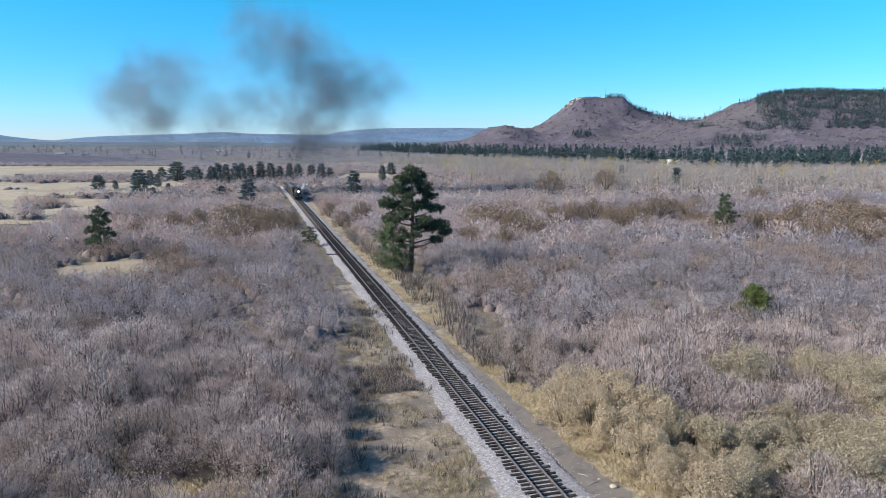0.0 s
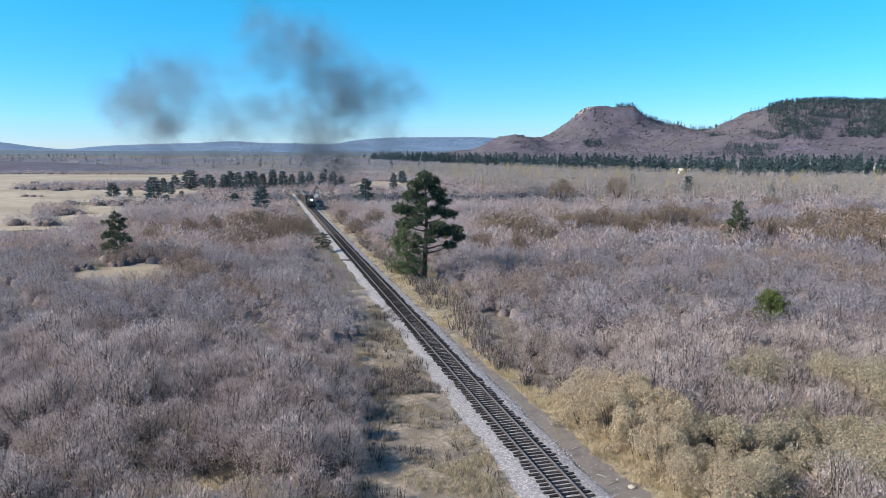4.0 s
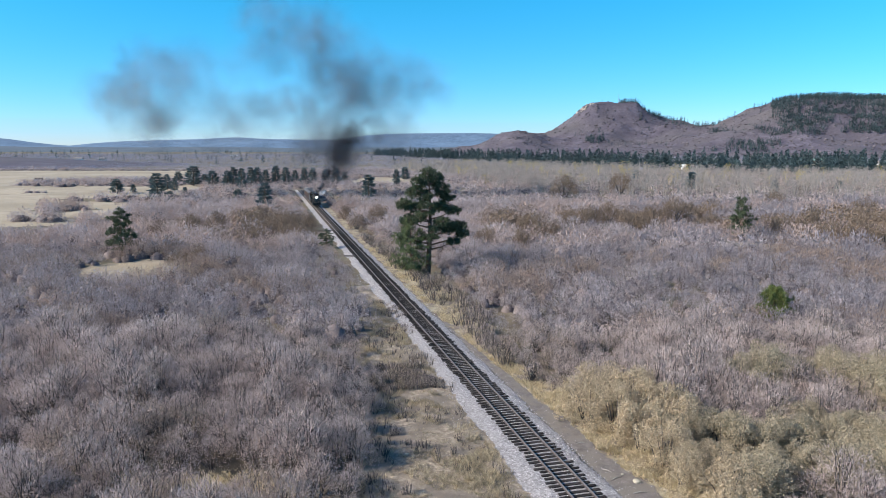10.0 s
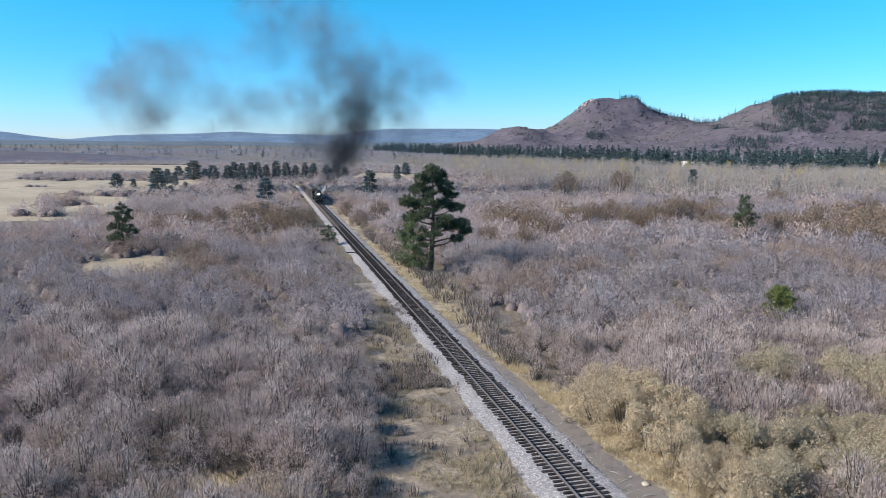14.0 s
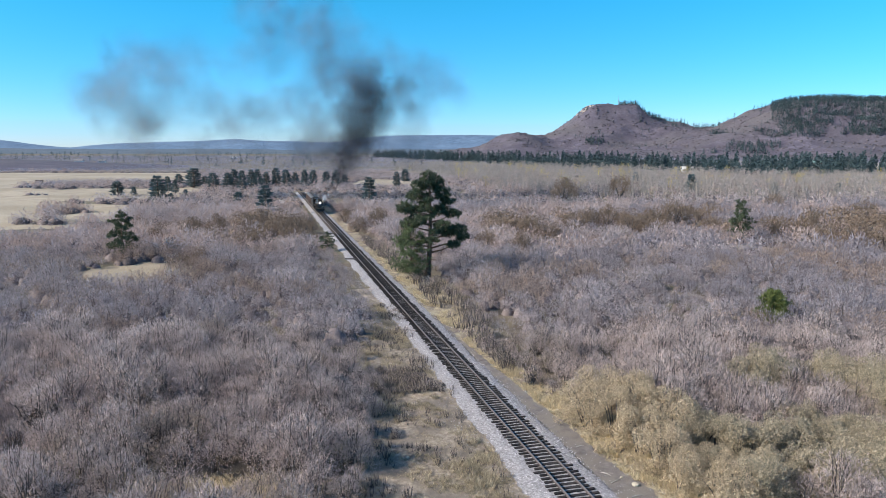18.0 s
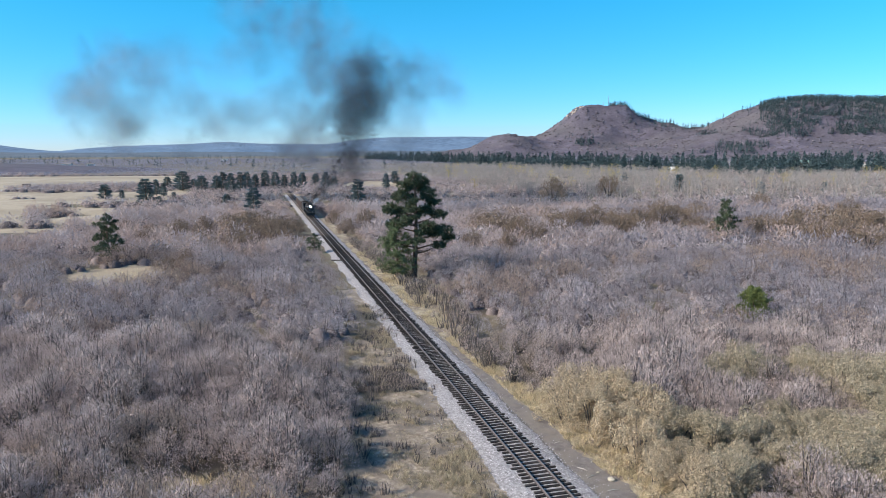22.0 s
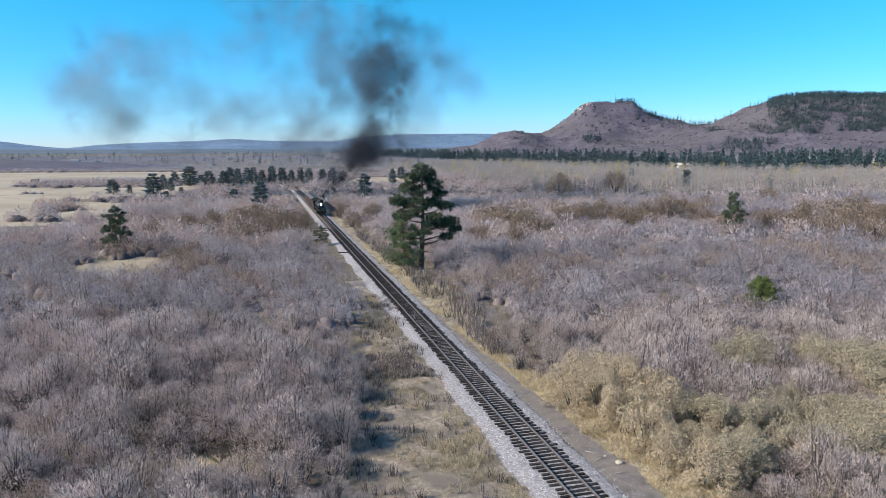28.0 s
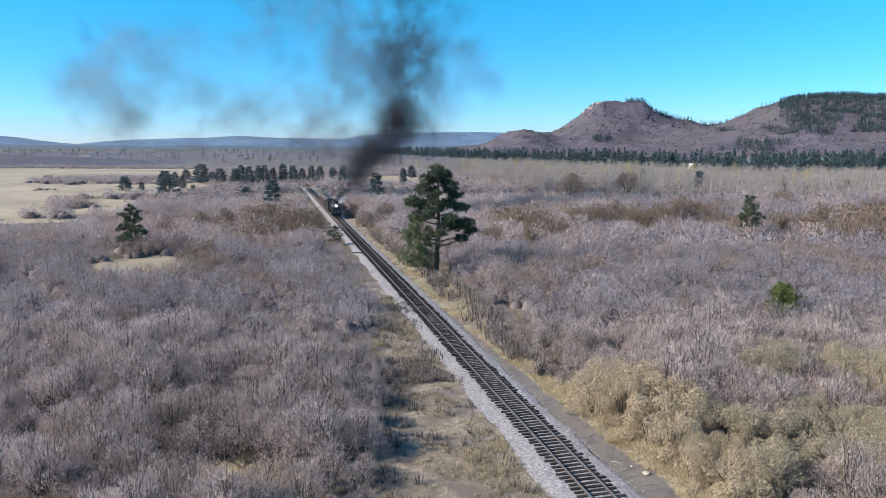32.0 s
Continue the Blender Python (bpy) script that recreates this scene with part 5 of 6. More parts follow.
house(214, 640, 0, 11, 7, 3.5, M_white, M_white, "white trailer house at the pine belt")
house(236, 650, 0, 8, 6, 3.2, M_white, M_grey_roof, "small white house at the pine belt")
house(-20, 520, 15, 9, 6, 3.0, M_boxcar_far, M_grey_roof, "weathered cabin in the brush")
wagon = thing("hay_wagon", "brown hay wagon standing in the dry pasture", "wagon", m=pose(-262, 424, 0.1, 0, 0, 20))
bm = bmesh.new()
box(bm, (4.2, 2.2, 1.9), pose(0, 0, 1.75), 0.1)
part("load", from_bm("load", bm, M_boxcar_far), wagon)
for wx in (-1.4, 1.4):
    for wy in (-1.0, 1.0):
        bm = bmesh.new()
        drum(bm, 0.4, 0.4, 0.2, pose(wx, wy, 0.4, 90, 0, 0), 14)
        part("wheel", from_bm("wheel", bm, M_stem), wagon)
for x, y, h in ((432, 1858, 26), (446, 1866, 16), (418, 1852, 12)):
    V, F = tube([(0, 0, 0), (0, 0, h)], [0.5, 0.25], 4)
    ob = new("radio_mast", mesh_of("radio_mast", V, F, M_grey_roof))
    ob.matrix_basis = pose(x, y, float(hill_surface(np.array([x]), np.array([y]))[0]) - 1)
    tagged(ob, "thin radio mast on the mesa top", "mast", "masts on the mesa")
spots = []
while len(spots) < 12:
    x, y = rng.uniform(320, 375), rng.uniform(1780, 1900)
    if 104 < float(hill_surface(np.array([x]), np.array([y]))[0]) and x / y < 0.199 + 0.002 * rng.random():
        spots.append((x, y))
for x, y in spots:
    bm = bmesh.new()
    box(bm, (rng.uniform(4, 7), rng.uniform(4, 6), rng.uniform(4, 6)), pose(0, 0, 0, rng.uniform(-12, 12), rng.uniform(-12, 12), rng.uniform(0, 90)), 0.6)
    ob = new("rimrock", from_bm("rimrock", bm, M_rim))
    ob.matrix_basis = pose(x, y, float(hill_surface(np.array([x]), np.array([y]))[0]) + 0.8)
    tagged(ob, "pale sandstone rimrock at the mesa's edge", "rock", "rimrock of the mesa")

# ---- train ----
M_black = mat("black_iron", (0.010, 0.010, 0.011), (0.035, 0.034, 0.034), 1.5, 0.5, 0.1, spec=0.5)
M_soot = mat("sooty_steel", (0.02, 0.019, 0.018), (0.06, 0.055, 0.05), 2.0, 0.75)
M_silver = mat("grey_smokebox", (0.05, 0.05, 0.05), (0.11, 0.11, 0.11), 2.0, 0.5, metal=0.4)
M_coal = mat("coal", (0.008, 0.008, 0.009), (0.03, 0.03, 0.03), 3.0, 0.6, 0.8)
M_boxcar = mat("boxcar_brown", (0.035, 0.022, 0.018), (0.075, 0.048, 0.04), 0.8, 0.8)
M_roof = mat("grey_roof", (0.10, 0.095, 0.092), (0.17, 0.163, 0.158), 0.6, 0.7)
M_glass = mat("dark_cab_glass", (0.02, 0.022, 0.025), (0.04, 0.045, 0.05), 1.0, 0.15, spec=0.6)


def glow(name, colour, strength):
    m = bpy.data.materials.new(name)
    m.use_nodes = True
    b = m.node_tree.nodes["Principled BSDF"]
    b.inputs["Base Color"].default_value = (*colour, 1)
    b.inputs["Emission Color"].default_value = (*colour, 1)
    b.inputs["Emission Strength"].default_value = strength
    return m


M_lamp = glow("headlight_glow", (1.0, 0.97, 0.9), 14.0)
Y90 = pose(0, 0, 0, 90, 0, 0)      # a drum's axis along y
X90 = pose(0, 0, 0, 0, 90, 0)      # along x


def solid(name, material, *forms, smooth=False):
    """One mesh of drums ('d', r1, r2, depth, pose) and blocks ('b', size, pose, bevel)."""
    bm = bmesh.new()
    for f in forms:
        if f[0] == "d":
            drum(bm, f[1], f[2], f[3], f[4], f[5] if len(f) > 5 else 20)
        else:
            box(bm, f[1], f[2], f[3] if len(f) > 3 else 0.0)
    return from_bm(name, bm, material, smooth)


def wheel_mesh(name, r, width, spokes):
    """A flanged wheel about the x axis, with spokes."""
    bm = bmesh.new()
    drum(bm, r, r, width, X90, 24, False)
    drum(bm, r * 0.86, r * 0.86, width, X90, 24, False)
    drum(bm, r * 1.05, r * 1.05, 0.03, pose(-width / 2, 0, 0) @ X90, 24)
    drum(bm, r * 0.2, r * 0.2, width * 1.3, X90, 10)
    for i in range(spokes):
        box(bm, (width * 0.6, 0.07, r * 0.9), pose(0, 0, 0, 360 * i / spokes) @ pose(0, 0, r * 0.45))
    return from_bm(name, bm, M_soot)


WHEELS = []                         # wheel parts and their radii, for the keys


def axle_wheels(parent, me, r, y, name="wheel"):
    for side in (-1, 1):
        w = part(name, me, parent, "", pose(0.78 * side, y, r, 0, 0, 0 if side < 0 else 180))
        WHEELS.append((w, r, side, y))


def locomotive():
    """Nose towards +y, rail top at z = 0; the pilot's tip at y = 0."""
    t = thing("steam_locomotive", "black steam locomotive with a lit headlight, smoking heavily", "locomotive")
    part("boiler", solid("boiler", M_black, ("d", 1.0, 1.0, 9.4, pose(0, -6.9, 2.75) @ Y90, 28), ("d", 1.03, 1.03, 0.08, pose(0, -4.6, 2.75) @ Y90, 28), ("d", 1.03, 1.03, 0.08, pose(0, -7.2, 2.75) @ Y90, 28), ("d", 1.03, 1.03, 0.08, pose(0, -9.4, 2.75) @ Y90, 28), smooth=True), t)
    door = part("smokebox_door", solid("smokebox_door", M_silver, ("d", 0.86, 0.98, 0.12, pose(0, -2.16, 2.75) @ Y90, 28), ("d", 0.4, 0.46, 0.08, pose(0, -2.07, 2.75) @ Y90, 20)), t, "grey smokebox front")
    part("number_plate", solid("number_plate", M_roof, ("d", 0.16, 0.16, 0.03, pose(0, -2.02, 2.75) @ Y90, 16)), door)
    part("smokestack", solid("smokestack", M_black, ("d", 0.34, 0.30, 0.75, pose(0, -3.0, 4.05), 18), ("d", 0.38, 0.42, 0.16, pose(0, -3.0, 4.46), 18)), t)
    part("sand_dome", solid("sand_dome", M_black, ("d", 0.46, 0.42, 0.6, pose(0, -5.4, 3.95), 18), ("d", 0.42, 0.18, 0.22, pose(0, -5.4, 4.35), 18)), t)
    part("steam_dome", solid("steam_dome", M_black, ("d", 0.5, 0.45, 0.62, pose(0, -7.9, 3.95), 18), ("d", 0.45, 0.2, 0.25, pose(0, -7.9, 4.38), 18)), t)
    part("bell", solid("bell", M_silver, ("d", 0.2, 0.12, 0.3, pose(0, -4.2, 4.1), 12), ("b", (0.5, 0.06, 0.5), pose(0, -4.2, 3.95))), t)
    lamp = part("headlight", solid("headlight", M_black, ("d", 0.3, 0.3, 0.5, pose(0, -2.0, 3.3) @ Y90, 18), ("b", (0.3, 0.4, 0.2), pose(0, -2.05, 3.0))), t)
    part("lens", solid("lens", M_lamp, ("d", 0.27, 0.27, 0.03, pose(0, -1.74, 3.3) @ Y90, 18)), lamp, "glowing white headlight lens")
    part("cab", solid("cab", M_black, ("b", (2.9, 0.06, 2.3), pose(0, -11.6, 2.55)), ("b", (0.06, 2.2, 1.3), pose(-1.42, -12.7, 2.0)), ("b", (0.06, 2.2, 1.3), pose(1.42, -12.7, 2.0)), ("b", (0.06, 0.2, 0.9), pose(-1.42, -11.7, 3.1)), ("b", (0.06, 0.2, 0.9), pose(1.42, -11.7, 3.1)), ("b", (0.06, 0.2, 0.9), pose(-1.42, -13.7, 3.1)), ("b", (0.06, 0.2, 0.9), pose(1.42, -13.7, 3.1)), ("b", (2.8, 2.2, 0.1), pose(0, -12.7, 1.4))), t)
    part("cab_roof", solid("cab_roof", M_soot, ("b", (3.05, 2.9, 0.1), pose(0, -12.8, 3.72), 0.04), ("b", (2.2, 2.8, 0.1), pose(0, -12.8, 3.82), 0.04)), t)
    for x in (-1.1, 1.1):
        part("cab_window", solid("cab_window", M_glass, ("b", (0.5, 0.03, 0.6), pose(x, -11.56, 3.1))), t)
        part("running_board", solid("running_board", M_soot, ("b", (0.55, 9.0, 0.06), pose(x * 1.05, -6.9, 2.05))), t)
        part("cylinder", solid("cylinder", M_black, ("d", 0.42, 0.42, 1.3, pose(x, -3.1, 0.95) @ Y90, 18), ("b", (0.6, 1.1, 0.5), pose(x, -3.1, 1.5), 0.05)), t)
        part("side_rod", solid("side_rod", M_silver, ("b", (0.07, 4.6, 0.16), pose(x, -7.2, 0.62))), t)
    part("frame", solid("frame", M_soot, ("b", (1.1, 11.6, 0.5), pose(0, -7.2, 1.25)), ("b", (2.6, 0.3, 0.55), pose(0, -1.3, 1.05), 0.03)), t)
    pilot = part("pilot", solid("pilot", M_black, ("b", (2.5, 0.15, 0.2), pose(0, -0.9, 0.75))), t, "slatted pilot")
    for i in range(9):
        x = -1.05 + i * 0.2625
        part("slat", solid("slat", M_black, ("b", (0.07, 0.9 - abs(x) * 0.3, 0.08), pose(x, -0.55 - abs(x) * 0.12, 0.42, -36))), pilot)
    part("smokebox_deck", solid("smokebox_deck", M_soot, ("b", (2.5, 1.2, 0.08), pose(0, -1.6, 1.4))), t)
    dw = wheel_mesh("driving_wheel", 0.62, 0.13, 12)
    lw = wheel_mesh("leading_wheel", 0.38, 0.12, 8)
    for y in (-5.3, -6.65, -8.0, -9.35):
        axle_wheels(t, dw, 0.62, y, "driving_wheel")
    axle_wheels(t, lw, 0.38, -1.9, "leading_wheel")
    axle_wheels(t, lw, 0.42, -11.4, "trailing_wheel")
    return t


def truck_set(parent, ys, me):
    for y in ys:
        part("truck", solid("truck", M_soot, ("b", (0.12, 2.1, 0.3), pose(-0.95, y, 0.55), 0.03), ("b", (0.12, 2.1, 0.3), pose(0.95, y, 0.55), 0.03), ("b", (1.9, 0.3, 0.25), pose(0, y, 0.6))), parent)
        for dy in (-0.75, 0.75):
            axle_wheels(parent, me, 0.38, y + dy)


def tender(car_wheel):
    t = thing("tender", "black coal tender heaped with coal behind the locomotive", "tender")
    part("tank", solid("tank", M_black, ("b", (2.8, 7.4, 1.9), pose(0, -4.0, 2.05), 0.06), ("b", (2.8, 0.08, 0.7), pose(0, -0.8, 3.3)), ("b", (0.08, 4.6, 0.7), pose(-1.36, -3.0, 3.3)), ("b", (0.08, 4.6, 0.7), pose(1.36, -3.0, 3.3))), t)
    bm = bmesh.new()
    bmesh.ops.create_grid(bm, x_segments=14, y_segments=22, size=0.5, matrix=pose(0, -3.0, 3.2) @ Matrix.Diagonal((2.6, 4.5, 1, 1)))
    for v in bm.verts:
        v.co.z += 0.5 * (1 - abs(v.co.x) / 1.4) + 0.12 * noise.noise(v.co * 3)
    part("coal", from_bm("coal", bm, M_coal), t)
    part("underframe", solid("underframe", M_soot, ("b", (2.4, 7.8, 0.25), pose(0, -4.0, 1.0))), t)
    truck_set(t, (-1.9, -6.1), car_wheel)
    return t


def boxcar(car_wheel):
    t = thing("boxcar", "brown wooden boxcar with a sooty grey roof", "rail car", "cars of the train")
    part("body", solid("body", M_boxcar, ("b", (2.75, 8.4, 2.3), pose(0, -4.6, 2.25), 0.03)), t)
    bm = bmesh.new()
    for i in range(9):
        a0, a1 = -1.45 + i * 0.3222, -1.45 + (i + 1) * 0.3222
        z0, z1 = 3.42 + 0.35 * (1 - (a0 / 1.45) ** 2), 3.42 + 0.35 * (1 - (a1 / 1.45) ** 2)
        vs = [bm.verts.new(c) for c in ((a0, -0.3, z0), (a1, -0.3, z1), (a1, -8.9, z1), (a0, -8.9, z0))]
        bm.faces.new(vs)
    bmesh.ops.remove_doubles(bm, verts=bm.verts, dist=0.001)
    bmesh.ops.solidify(bm, geom=bm.faces[:], thickness=0.08)
    part("roof", from_bm("roof", bm, M_roof), t, "sooty grey curved roof")
    part("roof_walk", solid("roof_walk", M_soot, ("b", (0.5, 8.4, 0.05), pose(0, -4.6, 3.86))), t)
    for x in (-1.4, 1.4):
        d = part("sliding_door", solid("sliding_door", M_boxcar, ("b", (0.06, 1.9, 2.0), pose(x, -4.6, 2.2), 0.02)), t)
        part("door_rail", solid("door_rail", M_soot, ("b", (0.06, 3.6, 0.06), pose(x, -4.2, 3.26))), d)
        part("ladder", solid("ladder", M_soot, *[("b", (0.04, 0.45, 0.04), pose(x, -0.8, 1.3 + 0.35 * k)) for k in range(6)]), t)
    part("underframe", solid("underframe", M_soot, ("b", (2.3, 8.6, 0.25), pose(0, -4.6, 0.98))), t)
    truck_set(t, (-1.9, -7.3), car_wheel)
    return t


car_wheel = wheel_mesh("wheel", 0.38, 0.12, 8)
train = [(locomotive(), 0.0)]
train.append((tender(car_wheel), 14.3))
for behind in (22.9, 32.3, 41.7):
    train.append((boxcar(car_wheel), behind))


# ---- smoke ----


def smoke_mat(name, colour, alpha, scale):
    """Thin veils: soft-edged by their own map, ragged by noise; light passes through."""
    m = bpy.data.materials.new(name)
    m.use_nodes = True
    nt = m.node_tree
    N, L = nt.nodes, nt.links
    uv = N.new("ShaderNodeUVMap")
    ln = N.new("ShaderNodeVectorMath")
    ln.operation = "LENGTH"
    L.new(uv.outputs[0], ln.inputs[0])
    fall = N.new("ShaderNodeMapRange")
    fall.interpolation_type = "SMOOTHERSTEP"
    fall.inputs[1].default_value, fall.inputs[2].default_value, fall.inputs[3].default_value, fall.inputs[4].default_value = 1.0, 0.1, 0.0, 1.0
    L.new(ln.outputs["Value"], fall.inputs[0])
    co = N.new("ShaderNodeTexCoord")
    nz = N.new("ShaderNodeTexNoise")
    nz.inputs["Scale"].default_value = scale
    nz.inputs["Detail"].default_value = 4
    L.new(co.outputs["Object"], nz.inputs["Vector"])
    rag = N.new("ShaderNodeMapRange")
    rag.inputs[1].default_value, rag.inputs[2].default_value, rag.inputs[3].default_value, rag.inputs[4].default_value = 0.3, 0.65, 0.58, 1.0
    L.new(nz.outputs[0], rag.inputs[0])
    mul = N.new("ShaderNodeMath")
    mul.operation = "MULTIPLY"
    L.new(fall.outputs[0], mul.inputs[0])
    L.new(rag.outputs[0], mul.inputs[1])
    amt = N.new("ShaderNodeMath")
    amt.operation = "MULTIPLY"
    amt.inputs[1].default_value = alpha
    L.new(mul.outputs[0], amt.inputs[0])
    df, tl, tp = N.new("ShaderNodeBsdfDiffuse"), N.new("ShaderNodeBsdfTranslucent"), N.new("ShaderNodeBsdfTransparent")
    df.inputs[0].default_value = tl.inputs[0].default_value = (*colour, 1)
    half, mix = N.new("ShaderNodeMixShader"), N.new("ShaderNodeMixShader")
    L.new(df.outputs[0], half.inputs[1])
    L.new(tl.outputs[0], half.inputs[2])
    L.new(amt.outputs[0], mix.inputs[0])
    L.new(tp.outputs[0], mix.inputs[1])
    L.new(half.outputs[0], mix.inputs[2])
    L.new(mix.outputs[0], N["Material Output"].inputs[0])
    return m


def puff_mesh(name, seed, veils, half, rmin, rmax, material):
    """A puff: soft round veils at all angles through an ellipsoid."""
    rng = np.random.default_rng(seed)
    d = rng.normal(size=(veils, 3))
    d *= (rng.random((veils, 1)) ** 0.4) / np.linalg.norm(d, axis=1)[:, None]
    c = d * np.asarray(half)
    n = rng.normal(size=(veils, 3))
    n /= np.linalg.norm(n, axis=1)[:, None]
    a = np.cross(n, rng.normal(size=(veils, 3)))
    a /= np.linalg.norm(a, axis=1)[:, None]
    b = np.cross(n, a)
    r = rng.uniform(rmin, rmax, (veils, 1))
    V = np.stack([c - a * r - b * r, c + a * r - b * r, c + a * r + b * r, c - a * r + b * r], 1).reshape(-1, 3)
    me = mesh_of(name, V, np.arange(len(V)).reshape(-1, 4), material)
    uv = me.uv_layers.new(name="UVMap")
    uv.data.foreach_set("uv", np.tile(np.array([-1, -1, 1, -1, 1, 1, -1, 1], dtype=np.float32), veils))
    return me


M_smoke = smoke_mat("coal_smoke", (0.032, 0.034, 0.042), 0.12, 0.2)
M_wisp = smoke_mat("dark_smoke", (0.075, 0.082, 0.098), 0.052, 0.06)
M_billow = smoke_mat("thin_smoke", (0.15, 0.148, 0.16), 0.058, 0.05)
M_haze = smoke_mat("old_smoke", (0.30, 0.31, 0.34), 0.05, 0.05)
M_steam = smoke_mat("white_steam", (0.9, 0.9, 0.9), 0.6, 0.9)
puffs = [puff_mesh("puff", 800 + i, 6, (0.4, 3.4, 0.4), 0.85, 1.2, M_smoke) for i in range(6)]
wisps = [puff_mesh("wisp", 880 + i, 8, (2.4, 2.4, 2.4), 2.8, 6.2, M_wisp) if i % 2 else puff_mesh("wisp", 880 + i, 8, (3.4, 3.0, 3.4), 4.8, 8.6, M_wisp) for i in range(6)]
billows = [puff_mesh("billow", 860 + i, 8, (4.5, 3.8, 4.0), 5.0, 9.0, M_billow) for i in range(5)]
veils = [puff_mesh("veil", 820 + i, 12, (13, 8, 9), 8.0, 13.0, M_haze) for i in range(5)]
jets = [puff_mesh("jet", 840 + i, 6, (0.5, 0.5, 0.5), 0.5, 0.9, M_steam) for i in range(2)]
plume = thing("smoke_plume", "black coal smoke rising from the smokestack and drifting", "smoke")
PUFFS = [part("puff", puffs[i % 6], plume) for i in range(420)]
WISPS = [tagged(part("wisp", wisps[i % 6], plume), kind="stuff") for i in range(270)]
old_smoke = thing("drifting_smoke", "thin grey smoke hanging over the valley", "smoke")
# the smoke of earlier minutes, in banks: centre x and z, half sizes, drift in x and z over the clip, spread, thick pieces, thin pieces
BANKS = (
    (-124, 44, 15, 9, -22, 7, 1.6, 8, 24), (-62, 56, 17, 13, 6, 8, 1.75, 18, 26), (-50, 36, 18, 9, 8, 6, 1.9, 10, 18), (-36, 46, 12, 7, 22, 4, 1.7, 5, 10), (-92, 32, 26, 5, -10, 4, 1.5, 3, 14), (-57, 22, 5, 8, -4, 10, 2.6, 8, 3),
)
BANKED = []
rv = np.random.default_rng(77)
for bank in BANKS:
    for i in range(bank[7] + bank[8]):
        me = billows[i % 5] if i < bank[7] else veils[i % 5]
        BANKED.append((part("billow" if i < bank[7] else "veil", me, old_smoke), bank, np.clip(rv.normal(size=3), -1.7, 1.7) * 0.75))
steam = thing("steam_jet", "white steam escaping beside the locomotive", "steam")
JETS = [part("jet", jets[i % 2], steam) for i in range(5)]

# ---- motion of the train and its smoke ----
S_T, S_S = (0, 9, 14, 19, 24, 29, 32), (261.1, 249.9, 242.8, 233.1, 222.0, 209.2, 202.3)


def nose(t):
    """How far along the track the locomotive's tip stands."""
    lo = np.interp(t, S_T, S_S)
    return float(0.25 * np.interp(max(0, t - 1.2), S_T, S_S) + 0.5 * lo + 0.25 * np.interp(min(32, t + 1.2), S_T, S_S)) + 2.4


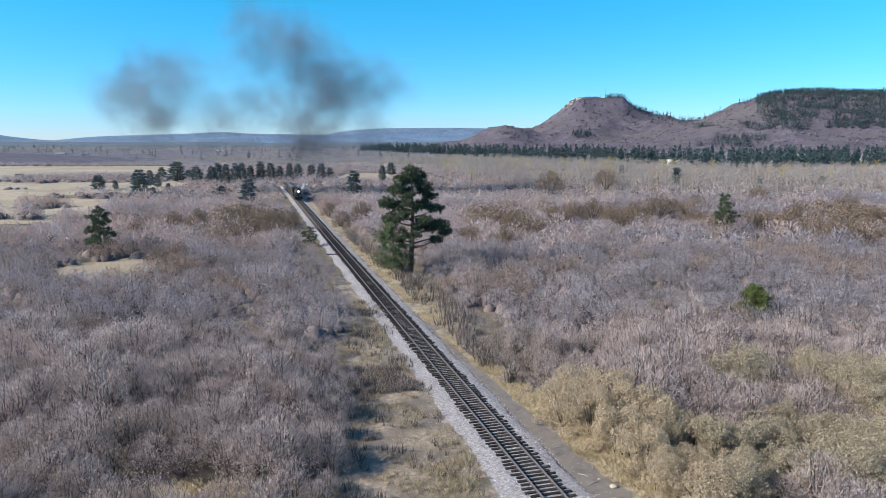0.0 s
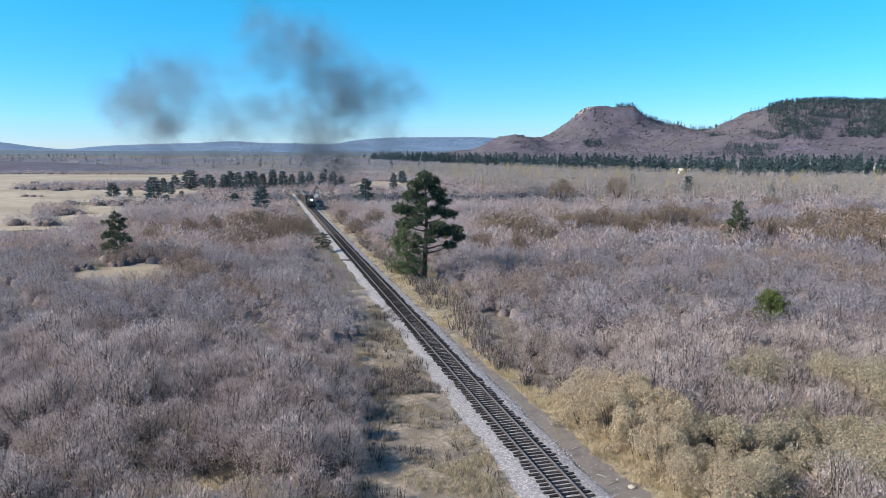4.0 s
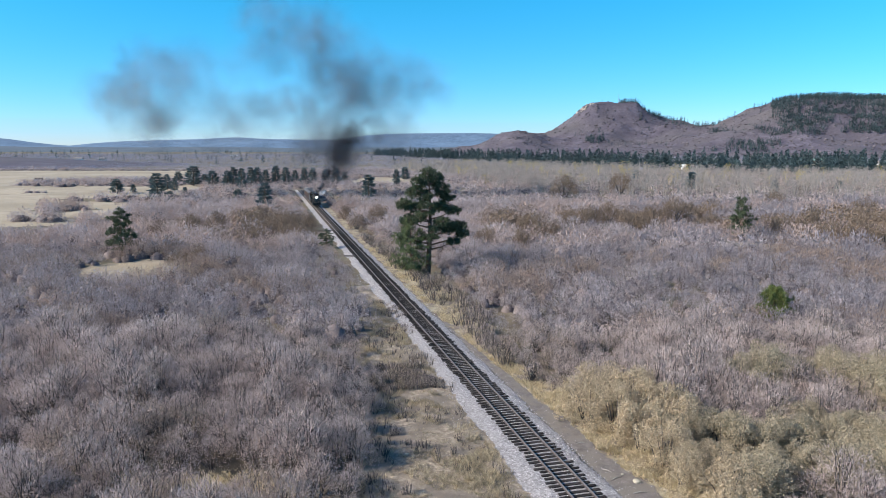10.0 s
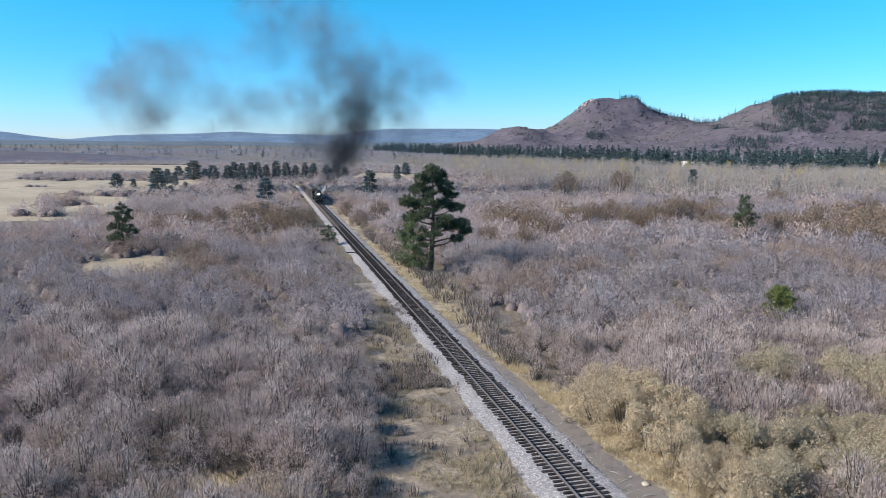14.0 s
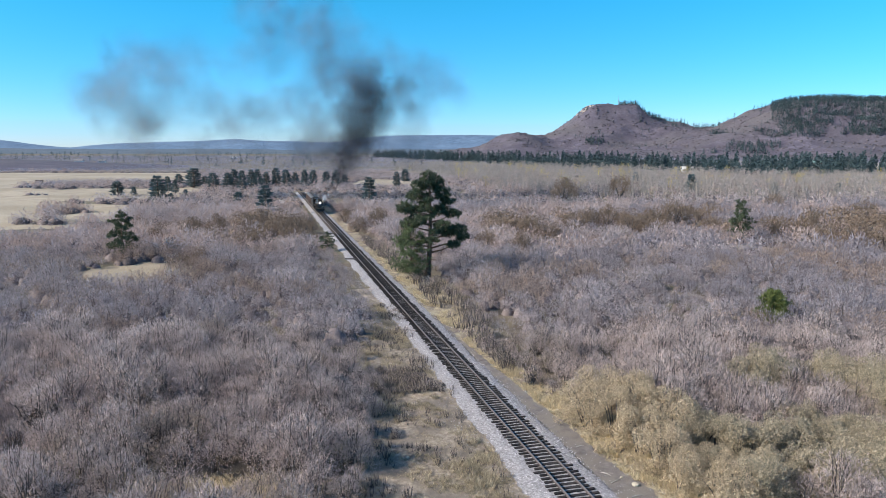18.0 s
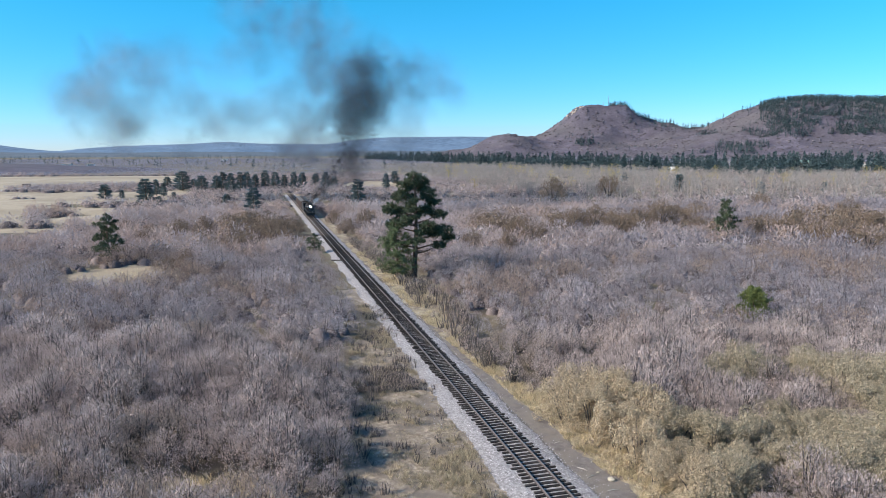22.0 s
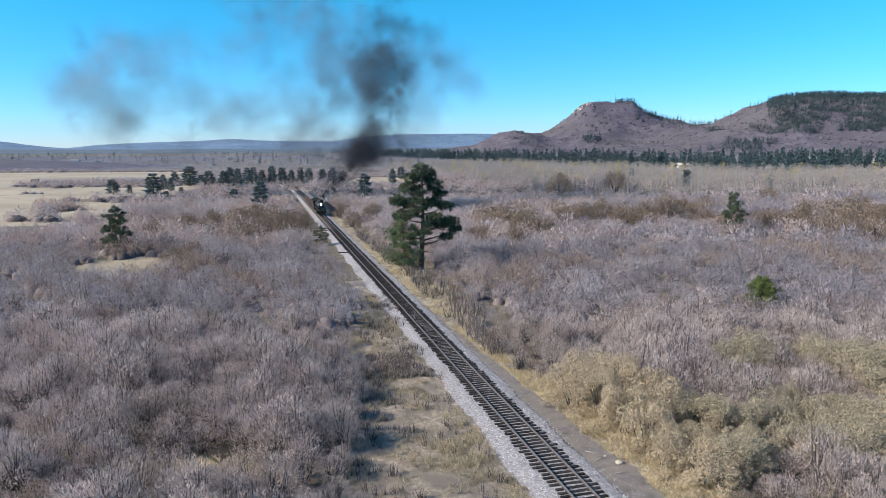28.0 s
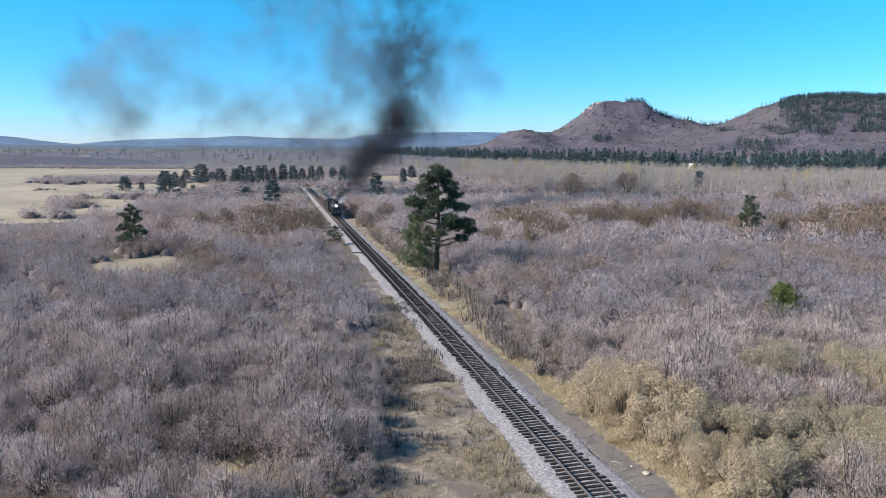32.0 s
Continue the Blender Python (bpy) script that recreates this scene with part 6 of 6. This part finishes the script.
def motions():
    turn = TRACK_TURN + 180
    for ob, back in train:
        ob.scale = (UNIT * TRAIN, UNIT * TRAIN, UNIT * (TRAIN if back < 20 else 1.02))
        walk(ob, [(t, Matrix.Translation(along(nose(t) + back * TRAIN, 0, RAIL_TOP) * UNIT) @ pose(0, 0, 0, 0, 0, turn)) for t in range(0, 33, 2)])
    for w, r, side, y in WHEELS:
        base = pose(0.78 / TRAIN * side, y, r, 0, 0, 0 if side < 0 else 180)
        sign = -1 if side < 0 else 1
        rows = [(k * 0.5, base @ pose(0, 0, 0, sign * math.degrees((nose(0) - nose(k * 0.5)) / (r * TRAIN)))) for k in range(65)]
        walk(w, rows)
    r = np.random.default_rng(9)
    heading = pose(0, 0, 0, 0, 0, turn)

    def drift(te, age, way):
        """Where smoke that left the stack at te is after some seconds."""
        rise = 8.0 * (1 - math.exp(-age / 2.0)) + 1.85 * age
        side = (10.0 * (1 - math.exp(-age / 3.0)) + 1.05 * age) * float(np.interp(te, (8, 24), (0.85, 1.25)))
        sway = min(1.0, age / 9) * np.array([2.4 * math.sin(te * 0.75 + 1) + 1.4 * math.sin(te * 1.9), 1.2 * math.sin(te * 1.3), 1.5 * math.sin(te * 1.1)])
        return np.array(along(nose(te) + 3.0 * TRAIN, 0, RAIL_TOP + 4.3 * TRAIN)) + np.array([side, 0.25 * age, rise]) + way * (0.3 + 2.1 * age ** 0.70) + sway

    def left_at(share):
        """When a share of all the smoke has left the stack: little at first, much, less, and much again."""
        return float(np.interp(share, (0, 0.05, 0.38, 0.50, 1), (0.4, 3.8, 13.0, 21.0, 32.2)))

    def rising(ob, te, way, store, first, ages, spin):
        """Keys of one piece: it waits below the stack, leaves it, and drifts."""
        start = te + ages[0]
        rows = [(float(t), store(t)) for t in np.arange(0, start - 0.3, 4.0)]
        if start > 0.3:
            rows.append((start - 0.25, store(start)))
        for age in ages:
            if te + age > 36:
                break
            rows.append((te + age, Matrix.Translation(drift(te, age, way)) @ first @ pose(0, 0, 0, spin[0] * 5 * age, spin[1] * 5 * age, spin[2] * 5 * age)))
        if rows[-1][0] < 32:
            rows.append((32.0, rows[-1][1]))
        clean = []
        for t, m in rows:
            if not clean or frame(t) > frame(clean[-1][0]):
                clean.append((t, m))
        walk(ob, clean)

    def in_boiler(t):
        return Matrix.Translation(along(nose(t) + 7.6, 0, RAIL_TOP + 2.75 * TRAIN)) @ heading

    def in_bed(t):
        return Matrix.Translation(along(nose(t) + 3.0 * TRAIN, 0, -13.0))

    def ball(size):
        d = r.normal(size=3)
        return d * (size * r.random() ** 0.4 / np.linalg.norm(d))

    for i, ob in enumerate(PUFFS):
        te = left_at((i + 0.6 * r.random()) / len(PUFFS))
        rising(ob, te, ball(0.45), in_boiler, heading, (0.0, 0.6, 1.5, 3, 5, 8, 11, 15, 20, 26, 32), r.uniform(-1, 1, 3))
    for i, ob in enumerate(WISPS):
        te = left_at((i + 0.6 * r.random()) / len(WISPS))
        if i % 13 == 0:
            lump = ball(0.75)
        rising(ob, te, lump + ball(0.8), in_bed, pose(0, 0, 0, *r.uniform(-40, 40, 3)), (0.35, 1.2, 2.4, 4, 6, 9, 12, 16, 21, 27, 33) if i % 2 else (2.0, 3.2, 5, 7, 9, 12, 16, 21, 27, 33), r.uniform(-1, 1, 3))
    for ob, (cx, cz, hx, hz, dx, dz, spread_to, _, _), off in BANKED:
        rows = []
        for t in (0, 8, 16, 24, 32):
            k = t / 32
            wide = 1 + (spread_to - 1) * k
            rows.append((t, Matrix.Translation((cx + dx * k + off[0] * hx * wide, 300 + off[1] * 12, max(14, cz + dz * k + off[2] * hz * wide))) @ pose(0, 0, 0, 30 * off[1] + 8 * k, 20 * k * off[0], 40 * off[2] + 25 * k)))
        walk(ob, rows)
    for i, ob in enumerate(JETS):
        rows = []
        for k in range(33):
            ph = (i / len(JETS)) * 0.999
            wob = np.array([math.sin(k * 1.3 + i * 2.1), math.cos(k * 1.1 + i), math.sin(k * 0.9 + i * 0.7)]) * (0.3 + 0.9 * ph)
            p = np.array(along(nose(k) + 4.2 + 1.0 * ph, 1.4 + 1.8 * ph, RAIL_TOP + 4.6 + 1.6 * ph)) + wob * 0.6
            rows.append((k, Matrix.Translation(p) @ pose(0, 0, 0, 0, 0, 12 * math.sin(k + i))))
        walk(ob, rows)


# the plan's unit is 0.637 m: the rails lie 0.914 m apart
for ob in list(scene.objects):
    if ob.parent is None and ob.type in ("MESH", "EMPTY"):
        ob.matrix_basis = Matrix.Scale(UNIT, 4) @ ob.matrix_basis

motions()
